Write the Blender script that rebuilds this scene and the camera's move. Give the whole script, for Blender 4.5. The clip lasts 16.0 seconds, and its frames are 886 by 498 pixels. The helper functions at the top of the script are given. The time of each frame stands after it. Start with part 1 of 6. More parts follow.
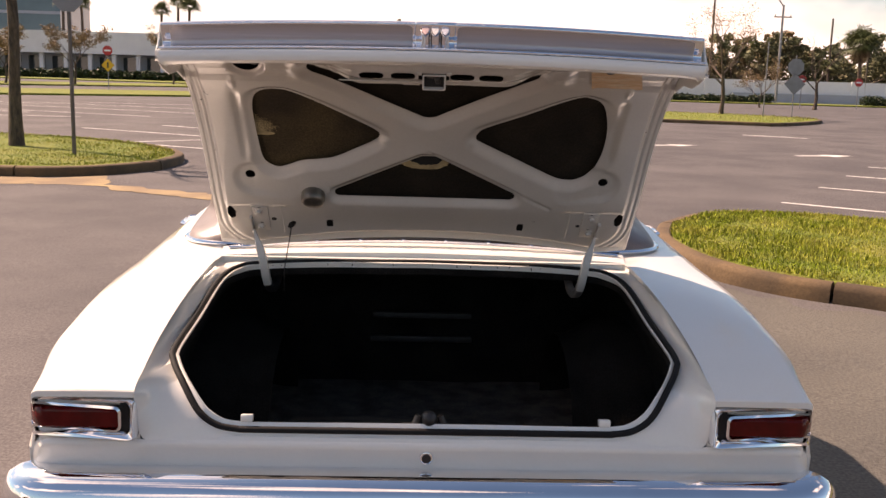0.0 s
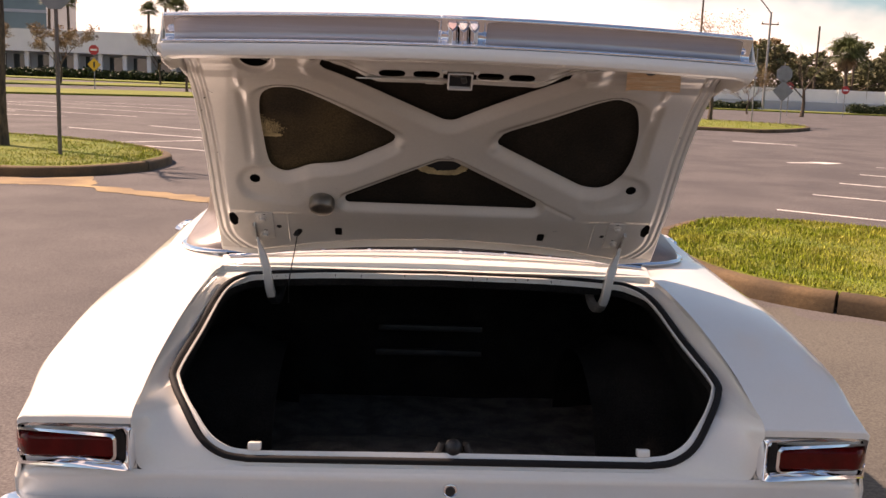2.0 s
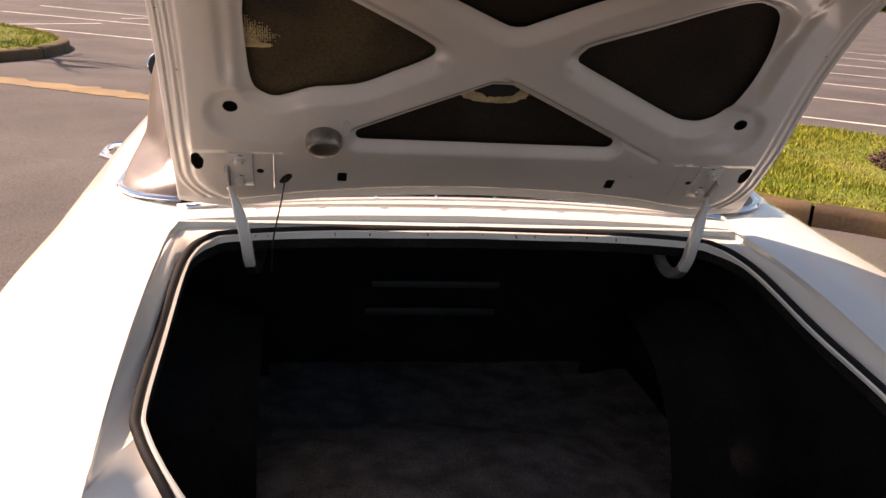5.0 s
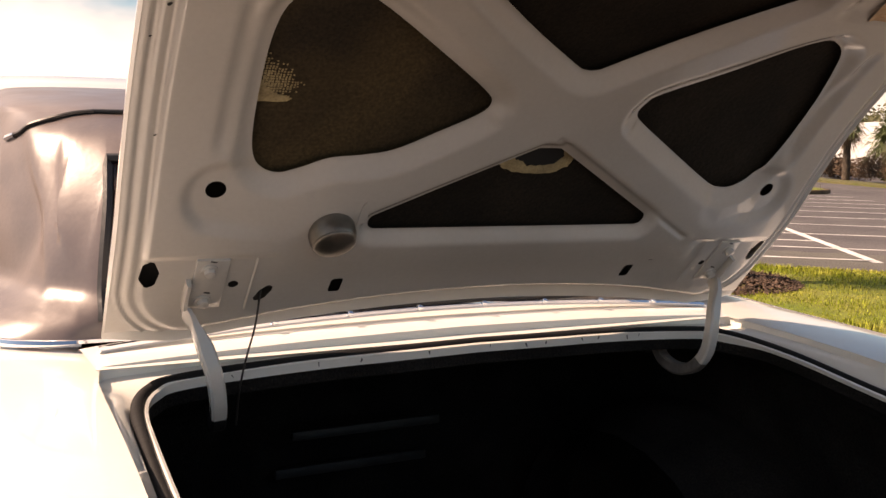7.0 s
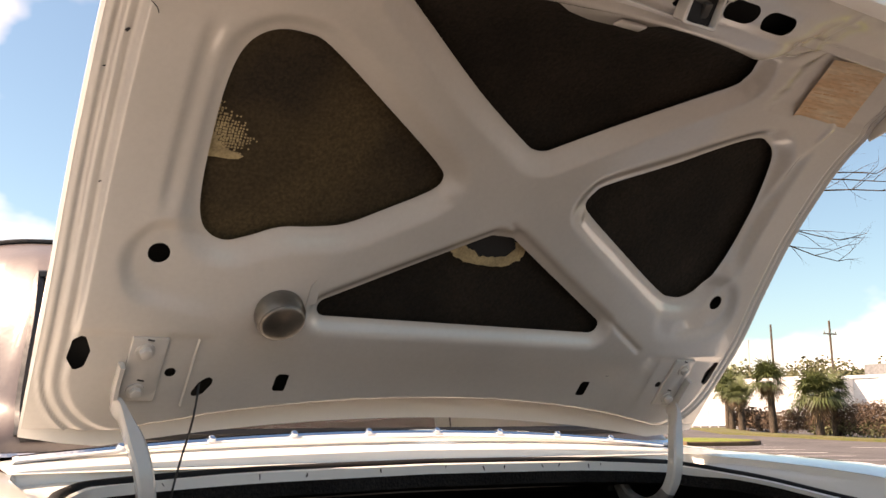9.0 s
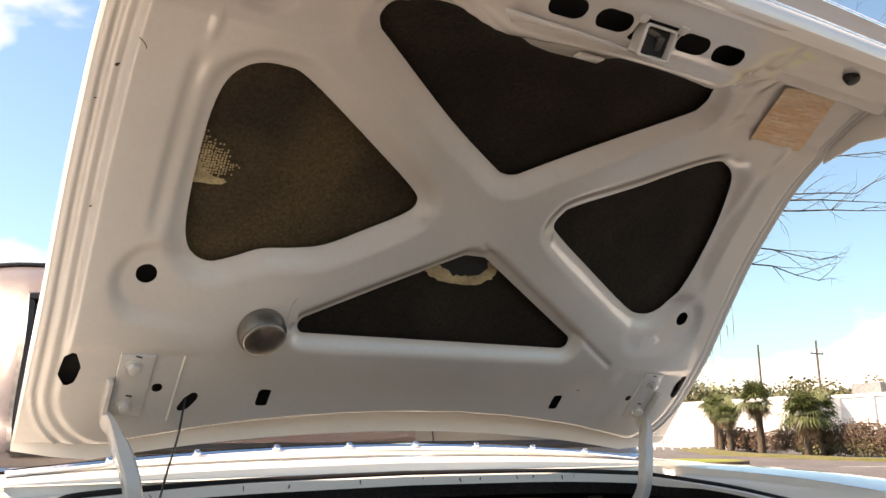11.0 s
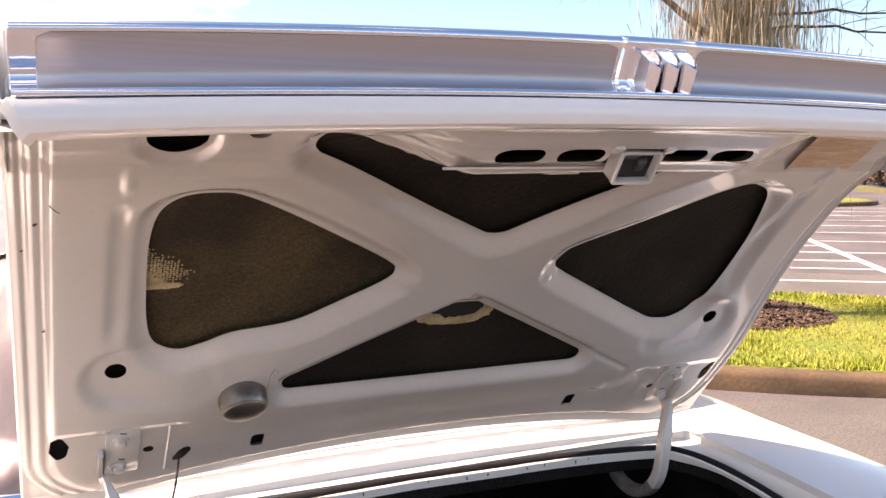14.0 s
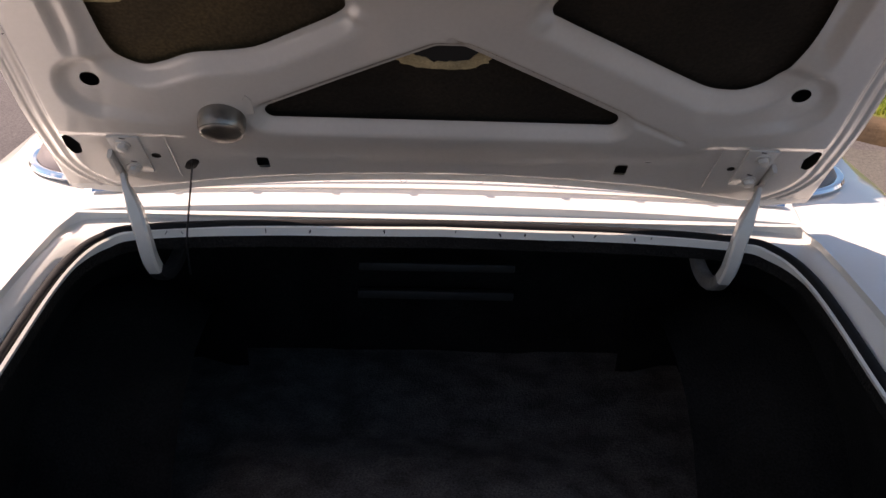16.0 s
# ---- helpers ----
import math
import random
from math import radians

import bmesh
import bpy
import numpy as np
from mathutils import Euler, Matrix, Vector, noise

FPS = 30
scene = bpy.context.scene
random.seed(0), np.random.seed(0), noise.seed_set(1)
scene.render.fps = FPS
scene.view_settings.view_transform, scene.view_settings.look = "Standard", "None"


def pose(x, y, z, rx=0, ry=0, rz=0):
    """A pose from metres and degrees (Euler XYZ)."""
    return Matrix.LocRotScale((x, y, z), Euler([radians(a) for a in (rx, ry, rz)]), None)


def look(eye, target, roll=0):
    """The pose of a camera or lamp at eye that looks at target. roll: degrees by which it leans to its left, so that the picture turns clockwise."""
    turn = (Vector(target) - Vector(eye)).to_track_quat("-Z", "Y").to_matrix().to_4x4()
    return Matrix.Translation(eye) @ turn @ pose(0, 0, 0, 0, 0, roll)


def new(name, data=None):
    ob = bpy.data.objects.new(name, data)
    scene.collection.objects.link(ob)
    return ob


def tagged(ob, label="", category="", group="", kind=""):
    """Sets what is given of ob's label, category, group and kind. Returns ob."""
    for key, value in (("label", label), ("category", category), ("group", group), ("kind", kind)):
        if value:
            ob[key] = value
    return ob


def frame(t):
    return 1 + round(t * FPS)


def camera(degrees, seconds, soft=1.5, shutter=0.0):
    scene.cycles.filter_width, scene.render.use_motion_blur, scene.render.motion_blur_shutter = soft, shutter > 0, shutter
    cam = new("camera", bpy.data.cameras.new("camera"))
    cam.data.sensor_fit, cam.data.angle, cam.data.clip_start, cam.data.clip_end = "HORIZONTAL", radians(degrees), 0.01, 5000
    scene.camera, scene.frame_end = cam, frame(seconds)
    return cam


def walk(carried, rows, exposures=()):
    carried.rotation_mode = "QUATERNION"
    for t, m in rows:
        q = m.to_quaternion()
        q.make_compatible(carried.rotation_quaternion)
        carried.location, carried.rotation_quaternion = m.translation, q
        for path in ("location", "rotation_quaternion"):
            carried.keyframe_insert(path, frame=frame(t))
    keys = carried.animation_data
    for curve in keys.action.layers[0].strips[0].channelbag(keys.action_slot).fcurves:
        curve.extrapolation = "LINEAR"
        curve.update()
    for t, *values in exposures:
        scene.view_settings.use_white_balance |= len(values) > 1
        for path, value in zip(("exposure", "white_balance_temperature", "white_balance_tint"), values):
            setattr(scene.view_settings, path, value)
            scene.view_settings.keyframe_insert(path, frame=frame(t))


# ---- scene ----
cam = camera(51.5, 16.0)
PATH = [
    (0, (-0.044, -1.888, 1.491), (0.027, 0.083, 1.16), 1.6),
    (0.5, (-0.08, -1.81, 1.485), (-0.005, 0.16, 1.143), 0.1),
    (1, (-0.107, -1.749, 1.488), (-0.021, 0.217, 1.13), 0.4),
    (1.5, (-0.115, -1.727, 1.482), (-0.011, 0.243, 1.15), 1.5),
    (2, (-0.12, -1.722, 1.482), (-0.019, 0.249, 1.159), 2.2),
    (2.5, (-0.122, -1.693, 1.48), (-0.037, 0.277, 1.15), 2.4),
    (3, (-0.152, -1.581, 1.499), (-0.051, 0.383, 1.138), 2.8),
    (3.2, (-0.181, -1.531, 1.502), (-0.042, 0.427, 1.117), 2.7),
    (5.3, (-0.445, -0.952, 1.486), (-0.066, 0.933, 0.934), 3.7),
    (5.5, (-0.542, -0.893, 1.481), (-0.062, 0.982, 0.979), 3.7),
    (6, (-0.657, -0.762, 1.472), (0.003, 1.075, 1.034), 3.2),
    (6.5, (-0.706, -0.571, 1.43), (0.056, 1.24, 1.056), 1.9),
    (7, (-0.774, -0.532, 1.307), (0.149, 1.232, 1.112), 1.0),
    (7.5, (-0.803, -0.507, 1.168), (0.215, 1.212, 1.267), 0.4),
    (8, (-0.785, -0.488, 1.086), (0.235, 1.198, 1.427), -0.2),
    (8.5, (-0.772, -0.465, 1.059), (0.247, 1.209, 1.457), -0.7),
    (9, (-0.773, -0.47, 1.051), (0.263, 1.198, 1.432), -0.5),
    (11.5, (-0.792, -0.541, 1.032), (0.264, 1.089, 1.507), -1.3),
    (12, (-0.779, -0.541, 1.049), (0.282, 1.074, 1.565), -1.5),
    (12.5, (-0.756, -0.509, 1.206), (0.348, 1.135, 1.484), -0.5),
    (13, (-0.745, -0.52, 1.389), (0.351, 1.152, 1.46), -0.4),
    (13.5, (-0.681, -0.524, 1.5), (0.327, 1.2, 1.387), -0.2),
    (14, (-0.591, -0.592, 1.513), (0.243, 1.218, 1.35), -0.5),
    (14.5, (-0.467, -0.703, 1.519), (0.09, 1.209, 1.334), 0.1),
    (15, (-0.274, -0.732, 1.528), (0.075, 1.208, 1.188), 0.4),
    (15.5, (-0.092, -0.725, 1.538), (0.039, 1.198, 1.006), 1.2),
    (16, (-0.032, -0.599, 1.533), (0.014, 1.252, 0.777), 1.7),
]
EXPOSURES = [(0.0, 0.72, 9200, 35), (3.0, 0.72, 9500, 37), (5.5, 0.76, 9400, 35), (6.0, 0.66, 9600, 31), (7.0, 0.64, 9900, 33), (8.0, 1.10, 9600, 33), (9.0, 1.28, 9400, 29), (11.5, 1.60, 8800, 25), (12.0, 1.67, 8700, 27), (12.6, 1.80, 8700, 28), (13.5, 1.74, 8500, 37), (14.5, 1.38, 8500, 36), (15.0, 0.86, 8100, 34), (15.5, 0.72, 7900, 33), (16.0, 0.76, 8000, 33)]
walk(cam, [(t, look(eye, target, roll)) for t, eye, target, roll in PATH], EXPOSURES)

# ---- light ----
SUN_AZ, SUN_EL = 30.0, 47.0        # from ahead-left of the car
sun_dir = Vector((-math.cos(radians(SUN_AZ)) * math.cos(radians(SUN_EL)), math.sin(radians(SUN_AZ)) * math.cos(radians(SUN_EL)), math.sin(radians(SUN_EL))))
sun = new("sun", bpy.data.lights.new("sun", "SUN"))
sun.data.energy, sun.data.angle, sun.data.color = 5.0, radians(0.53), (1.0, 0.95, 0.87)
sun.matrix_world = look((0, 0, 30), Vector((0, 0, 30)) - sun_dir)

world = bpy.data.worlds.new("world")
scene.world = world
world.use_nodes = True
wn, wl = world.node_tree.nodes, world.node_tree.links
sky = wn.new("ShaderNodeTexSky")
sky.sky_type, sky.sun_disc = "NISHITA", False
sky.sun_elevation, sky.sun_rotation = radians(SUN_EL), math.atan2(sun_dir.x, sun_dir.y)
coord = wn.new("ShaderNodeTexCoord")
stretch = wn.new("ShaderNodeMapping")
stretch.inputs["Scale"].default_value = (1.0, 1.0, 1.9)
stretch.inputs["Location"].default_value = (0.35, 0.1, 0.2)
cloud = wn.new("ShaderNodeTexNoise")
cloud.inputs["Scale"].default_value, cloud.inputs["Detail"].default_value, cloud.inputs["Roughness"].default_value = 1.9, 6.0, 0.50
parts = wn.new("ShaderNodeSeparateXYZ")
low = wn.new("ShaderNodeMapRange")
low.inputs["From Min"].default_value, low.inputs["From Max"].default_value = 0.02, 0.17
low.inputs["To Min"].default_value, low.inputs["To Max"].default_value = 0.17, -0.005
bank = wn.new("ShaderNodeMath")
bank.operation = "ADD"
ramp = wn.new("ShaderNodeValToRGB")
ramp.color_ramp.elements[0].position, ramp.color_ramp.elements[1].position = 0.56, 0.67
mixc = wn.new("ShaderNodeMix")
mixc.data_type = "RGBA"
mixc.inputs["B"].default_value = (22.0, 22.0, 22.3, 1)
wl.new(coord.outputs["Generated"], stretch.inputs["Vector"])
wl.new(stretch.outputs["Vector"], cloud.inputs["Vector"])
wl.new(coord.outputs["Generated"], parts.inputs[0])
wl.new(parts.outputs["Z"], low.inputs["Value"])
wl.new(cloud.outputs["Fac"], bank.inputs[0])
wl.new(low.outputs["Result"], bank.inputs[1])
# the cover thickens a little towards the north-west
lean = wn.new("ShaderNodeVectorMath")
lean.operation = "DOT_PRODUCT"
lean.inputs[1].default_value = (-0.04, 0.07, 0.05)
wl.new(coord.outputs["Generated"], lean.inputs[0])
thin = wn.new("ShaderNodeMath")
thin.operation = "ADD"
wl.new(lean.outputs["Value"], thin.inputs[0])
wl.new(bank.outputs[0], thin.inputs[1])
wl.new(thin.outputs[0], ramp.inputs["Fac"])
wl.new(ramp.outputs["Color"], mixc.inputs["Factor"])
deep = wn.new("ShaderNodeMix")
deep.data_type, deep.blend_type = "RGBA", "MULTIPLY"
deep.inputs["Factor"].default_value = 1.0
deep.inputs["B"].default_value = (1.42, 2.12, 2.34, 1)
wl.new(sky.outputs["Color"], deep.inputs["A"])
wl.new(deep.outputs["Result"], mixc.inputs["A"])
wl.new(mixc.outputs["Result"], wn["Background"].inputs["Color"])
wn["Background"].inputs["Strength"].default_value = 0.042


# ---- materials ----
def mat(name, color, rough=0.5, metal=0.0, coat=0.0, vary=0.0, vscale=8.0, color2=None, bump=0.0, bscale=60.0, grain=0.0, gscale=150.0, coords="Object", spec=0.5, stretch=None, island=0.0, trans=0.0, rvary=0.0):
    m = bpy.data.materials.new(name)
    m.use_nodes = True
    n, l = m.node_tree.nodes, m.node_tree.links
    b = n["Principled BSDF"]
    b.inputs["Base Color"].default_value = (*color, 1)
    b.inputs["Roughness"].default_value, b.inputs["Metallic"].default_value = rough, metal
    b.inputs["Coat Weight"].default_value, b.inputs["Coat Roughness"].default_value = coat, 0.035
    b.inputs["Specular IOR Level"].default_value = spec
    b.inputs["Transmission Weight"].default_value = trans
    tc = n.new("ShaderNodeTexCoord")
    vec = tc.outputs[coords]
    if stretch:
        mp = n.new("ShaderNodeMapping")
        mp.inputs["Scale"].default_value = stretch
        l.new(vec, mp.inputs["Vector"])
        vec = mp.outputs["Vector"]

    def noisy(scale, detail=6.0):
        t = n.new("ShaderNodeTexNoise")
        t.inputs["Scale"].default_value, t.inputs["Detail"].default_value = scale, detail
        l.new(vec, t.inputs["Vector"])
        return t.outputs["Fac"]

    col = None
    if vary > 0 or color2:
        r = n.new("ShaderNodeMapRange")
        r.inputs["From Min"].default_value, r.inputs["From Max"].default_value = 0.36, 0.64
        l.new(noisy(vscale), r.inputs["Value"])
        mx = n.new("ShaderNodeMix")
        mx.data_type = "RGBA"
        mx.inputs["A"].default_value = (*color, 1)
        mx.inputs["B"].default_value = (*(color2 or tuple(c * (1 - vary) for c in color)), 1)
        l.new(r.outputs["Result"], mx.inputs["Factor"])
        col = mx.outputs["Result"]
    if grain > 0:
        g = n.new("ShaderNodeMapRange")
        g.inputs["From Min"].default_value, g.inputs["From Max"].default_value = 0.3, 0.7
        g.inputs["To Min"].default_value, g.inputs["To Max"].default_value = 1 - grain, 1 + grain
        l.new(noisy(gscale, 3.0), g.inputs["Value"])
        mu = n.new("ShaderNodeVectorMath")
        mu.operation = "SCALE"
        if col:
            l.new(col, mu.inputs[0])
        else:
            mu.inputs[0].default_value = color
        l.new(g.outputs["Result"], mu.inputs["Scale"])
        col = mu.outputs["Vector"]
    if island > 0:
        geo = n.new("ShaderNodeNewGeometry")
        g = n.new("ShaderNodeMapRange")
        g.inputs["To Min"].default_value, g.inputs["To Max"].default_value = 1 - island, 1 + island
        l.new(geo.outputs["Random Per Island"], g.inputs["Value"])
        mu = n.new("ShaderNodeVectorMath")
        mu.operation = "SCALE"
        if col:
            l.new(col, mu.inputs[0])
        else:
            mu.inputs[0].default_value = color
        l.new(g.outputs["Result"], mu.inputs["Scale"])
        col = mu.outputs["Vector"]
    if col:
        l.new(col, b.inputs["Base Color"])
    if rvary > 0:
        r = n.new("ShaderNodeMapRange")
        r.inputs["From Min"].default_value, r.inputs["From Max"].default_value = 0.35, 0.65
        r.inputs["To Min"].default_value, r.inputs["To Max"].default_value = rough - rvary, rough + rvary
        l.new(noisy(vscale * 1.7), r.inputs["Value"])
        l.new(r.outputs["Result"], b.inputs["Roughness"])
    if bump > 0:
        bp = n.new("ShaderNodeBump")
        bp.inputs["Strength"].default_value = 1.0
        bp.inputs["Distance"].default_value = bump
        l.new(noisy(bscale), bp.inputs["Height"])
        l.new(bp.outputs["Normal"], b.inputs["Normal"])
    return m


PAINT = mat("cream_white_paint", (0.80, 0.785, 0.735), 0.30, coat=1.0, vary=0.03, vscale=3.0, grain=0.01, bump=0.0004, bscale=7.0)
# set darker than the body paint; under-lid shade is put into the colour
INNER = mat("shaded_inner_paint", (0.58, 0.555, 0.51), 0.24, coat=0.9, vary=0.08, vscale=5.0, grain=0.02, bump=0.0012, bscale=14.0)
# flat black that stands in for shade in cavities and gaps
SHADEBLACK = mat("cavity_shade_black", (0.012, 0.012, 0.012), 0.8)
CHROME = mat("chrome", (0.86, 0.87, 0.9), 0.05, metal=1.0, vary=0.06, vscale=9.0, bump=0.0003, bscale=20.0)
BRUSHED = mat("satin_aluminium", (0.52, 0.495, 0.50), 0.42, metal=1.0, vary=0.06, vscale=6.0, grain=0.05, gscale=60.0, stretch=(0.05, 1.0, 6.0), rvary=0.03)
PAD = mat("black_sound_pad", (0.0135, 0.0105, 0.0075), 0.9, color2=(0.023, 0.0175, 0.012), vscale=8.0, grain=0.3, gscale=220.0, bump=0.002, bscale=120.0, spec=0.25)
PAD_STAINED = mat("stained_sound_pad", (0.070, 0.050, 0.025), 0.9, color2=(0.028, 0.021, 0.0135), vscale=5.0, grain=0.3, gscale=220.0, bump=0.002, bscale=120.0, spec=0.25)
PAD_TORN = mat("torn_pad_backing", (0.46, 0.36, 0.20), 0.9, vary=0.35, vscale=40.0, grain=0.2, gscale=300.0, bump=0.002, bscale=150.0)
SEAL = mat("aged_seal_rubber", (0.009, 0.009, 0.010), 0.75, vary=0.3, vscale=30.0, bump=0.001, bscale=80.0, spec=0.3)
RUBBER = mat("black_rubber", (0.012, 0.012, 0.013), 0.45, vary=0.3, vscale=30.0, bump=0.001, bscale=80.0)
CARPET = mat("black_trunk_carpet", (0.018, 0.0163, 0.0152), 0.95, vary=0.4, vscale=9.0, grain=0.4, gscale=260.0, bump=0.004, bscale=200.0, spec=0.1)
MATGREY = mat("charcoal_mat", (0.165, 0.147, 0.133), 0.9, vary=0.5, vscale=14.0, grain=0.4, gscale=240.0, bump=0.004, bscale=200.0, spec=0.1)
REDLENS = mat("red_lens", (0.11, 0.003, 0.003), 0.16, vary=0.35, vscale=26.0, bump=0.0004, bscale=160.0, spec=0.22)
VINYL = mat("taupe_vinyl", (0.15, 0.118, 0.112), 0.33, vary=0.25, vscale=6.0, bump=0.0005, bscale=40.0, grain=0.06, spec=0.9, rvary=0.05)
# hinge steel with the trunk's shade put into its colour
SHADESTEEL = mat("shade_darkened_hinge_steel", (0.16, 0.15, 0.14), 0.55, vary=0.4, vscale=30.0, grain=0.15)
BRACE = mat("dusty_black_steel", (0.034, 0.032, 0.030), 0.6, vary=0.4, vscale=20.0)
GLASS = mat("dark_glass", (0.6, 0.66, 0.66), 0.03, trans=1.0)
METALGREY = mat("grey_painted_metal", (0.30, 0.31, 0.33), 0.45, metal=0.3, vary=0.2, vscale=8.0)
GALV = mat("galvanised_steel", (0.30, 0.30, 0.30), 0.5, metal=0.5, vary=0.3, vscale=6.0, grain=0.1)
CAPMETAL = mat("dull_pewter_cap", (0.30, 0.275, 0.24), 0.38, metal=0.85, vary=0.35, vscale=30.0, rvary=0.1)
STICKER = mat("faded_orange_paper", (0.66, 0.43, 0.25), 0.7, color2=(0.74, 0.60, 0.42), vscale=14.0, grain=0.12, gscale=60.0, stretch=(1.0, 4.0, 4.0))
PRINT = mat("brown_print", (0.62, 0.37, 0.20), 0.7, color2=(0.66, 0.45, 0.28), vscale=50.0)
BLACKP = mat("black_plastic", (0.015, 0.015, 0.016), 0.4)
TYRE = mat("tyre_rubber", (0.018, 0.018, 0.018), 0.7, vary=0.3, vscale=20.0)
ASPHALT = mat("worn_asphalt", (0.112, 0.104, 0.104), 0.85, color2=(0.076, 0.071, 0.073), vscale=0.8, grain=0.34, gscale=75.0, bump=0.004, bscale=130.0, spec=0.3)
CONCRETE = mat("dusty_pavement", (0.108, 0.102, 0.088), 0.9, color2=(0.078, 0.075, 0.068), vscale=0.9, grain=0.36, gscale=75.0, bump=0.004, bscale=120.0)
KERB = mat("stained_kerb_concrete", (0.135, 0.086, 0.044), 0.9, color2=(0.07, 0.046, 0.026), vscale=2.2, grain=0.15, gscale=45.0, bump=0.003, bscale=40.0)
WHITELINE = mat("worn_white_paint_line", (0.72, 0.71, 0.68), 0.8, color2=(0.50, 0.49, 0.47), vscale=1.6, grain=0.12, gscale=50.0)
TANLINE = mat("sandy_gutter", (0.36, 0.26, 0.13), 0.9, color2=(0.20, 0.14, 0.085), vscale=1.2, grain=0.15, gscale=50.0)
TURF = mat("turf_soil", (0.112, 0.155, 0.016), 0.95, color2=(0.175, 0.180, 0.030), vscale=1.5, grain=0.35, gscale=30.0, bump=0.02, bscale=30.0)
BLADES = mat("grass_blades", (0.19, 0.25, 0.016), 0.6, color2=(0.34, 0.33, 0.055), vscale=2.2, island=0.7, spec=0.3)
MULCH = mat("brown_mulch", (0.09, 0.055, 0.038), 0.95, island=0.6)
BARK = mat("grey_brown_bark", (0.125, 0.092, 0.066), 0.95, color2=(0.05, 0.038, 0.03), vscale=9.0, stretch=(2.5, 2.5, 0.6), grain=0.3, gscale=30.0, bump=0.05, bscale=14.0)
TWIG = mat("bare_twigs", (0.15, 0.11, 0.09), 0.95, vary=0.4, vscale=3.0)
MOSS = mat("hanging_moss", (0.30, 0.25, 0.17), 0.95, island=0.35)
LEAF = mat("oak_foliage", (0.115, 0.128, 0.055), 0.7, color2=(0.15, 0.135, 0.07), vscale=0.15, island=0.5)
LEAF_DRY = mat("winter_foliage", (0.22, 0.15, 0.075), 0.8, island=0.5)
HEDGE = mat("hedge_foliage", (0.030, 0.050, 0.018), 0.7, island=0.5)
FROND = mat("palm_fronds", (0.085, 0.105, 0.035), 0.55, island=0.4)
FROND_DRY = mat("dry_palm_fronds", (0.19, 0.125, 0.07), 0.8, island=0.4)
SCRUB = mat("brown_scrub", (0.115, 0.075, 0.050), 0.9, island=0.5)
STUCCO = mat("white_stucco", (0.82, 0.81, 0.79), 0.9, vary=0.1, vscale=0.4, grain=0.05, gscale=12.0)
SHADEWALL = mat("blue_grey_and_shaded_wall", (0.40, 0.44, 0.48), 0.9, vary=0.12, vscale=0.5)
WINDOWDARK = mat("dark_window_glass", (0.05, 0.065, 0.07), 0.08, spec=0.8, vary=0.3, vscale=0.3)
BLUEGLASS = mat("teal_curtain_glass", (0.10, 0.17, 0.21), 0.1, spec=0.8, vary=0.25, vscale=0.2)
SIGNBACK = mat("sign_back_grey", (0.24, 0.25, 0.26), 0.5, metal=0.4, vary=0.15, vscale=4.0)
SIGNRED = mat("sign_red", (0.50, 0.03, 0.03), 0.4)
SIGNYELLOW = mat("sign_yellow", (0.75, 0.42, 0.03), 0.4)
SIGNWHITE = mat("sign_white", (0.8, 0.8, 0.8), 0.4)
ORANGE = mat("orange_truck_paint", (0.65, 0.28, 0.03), 0.4)
BRICK = mat("red_brick_wall", (0.32, 0.12, 0.08), 0.9, vary=0.3, vscale=2.0)


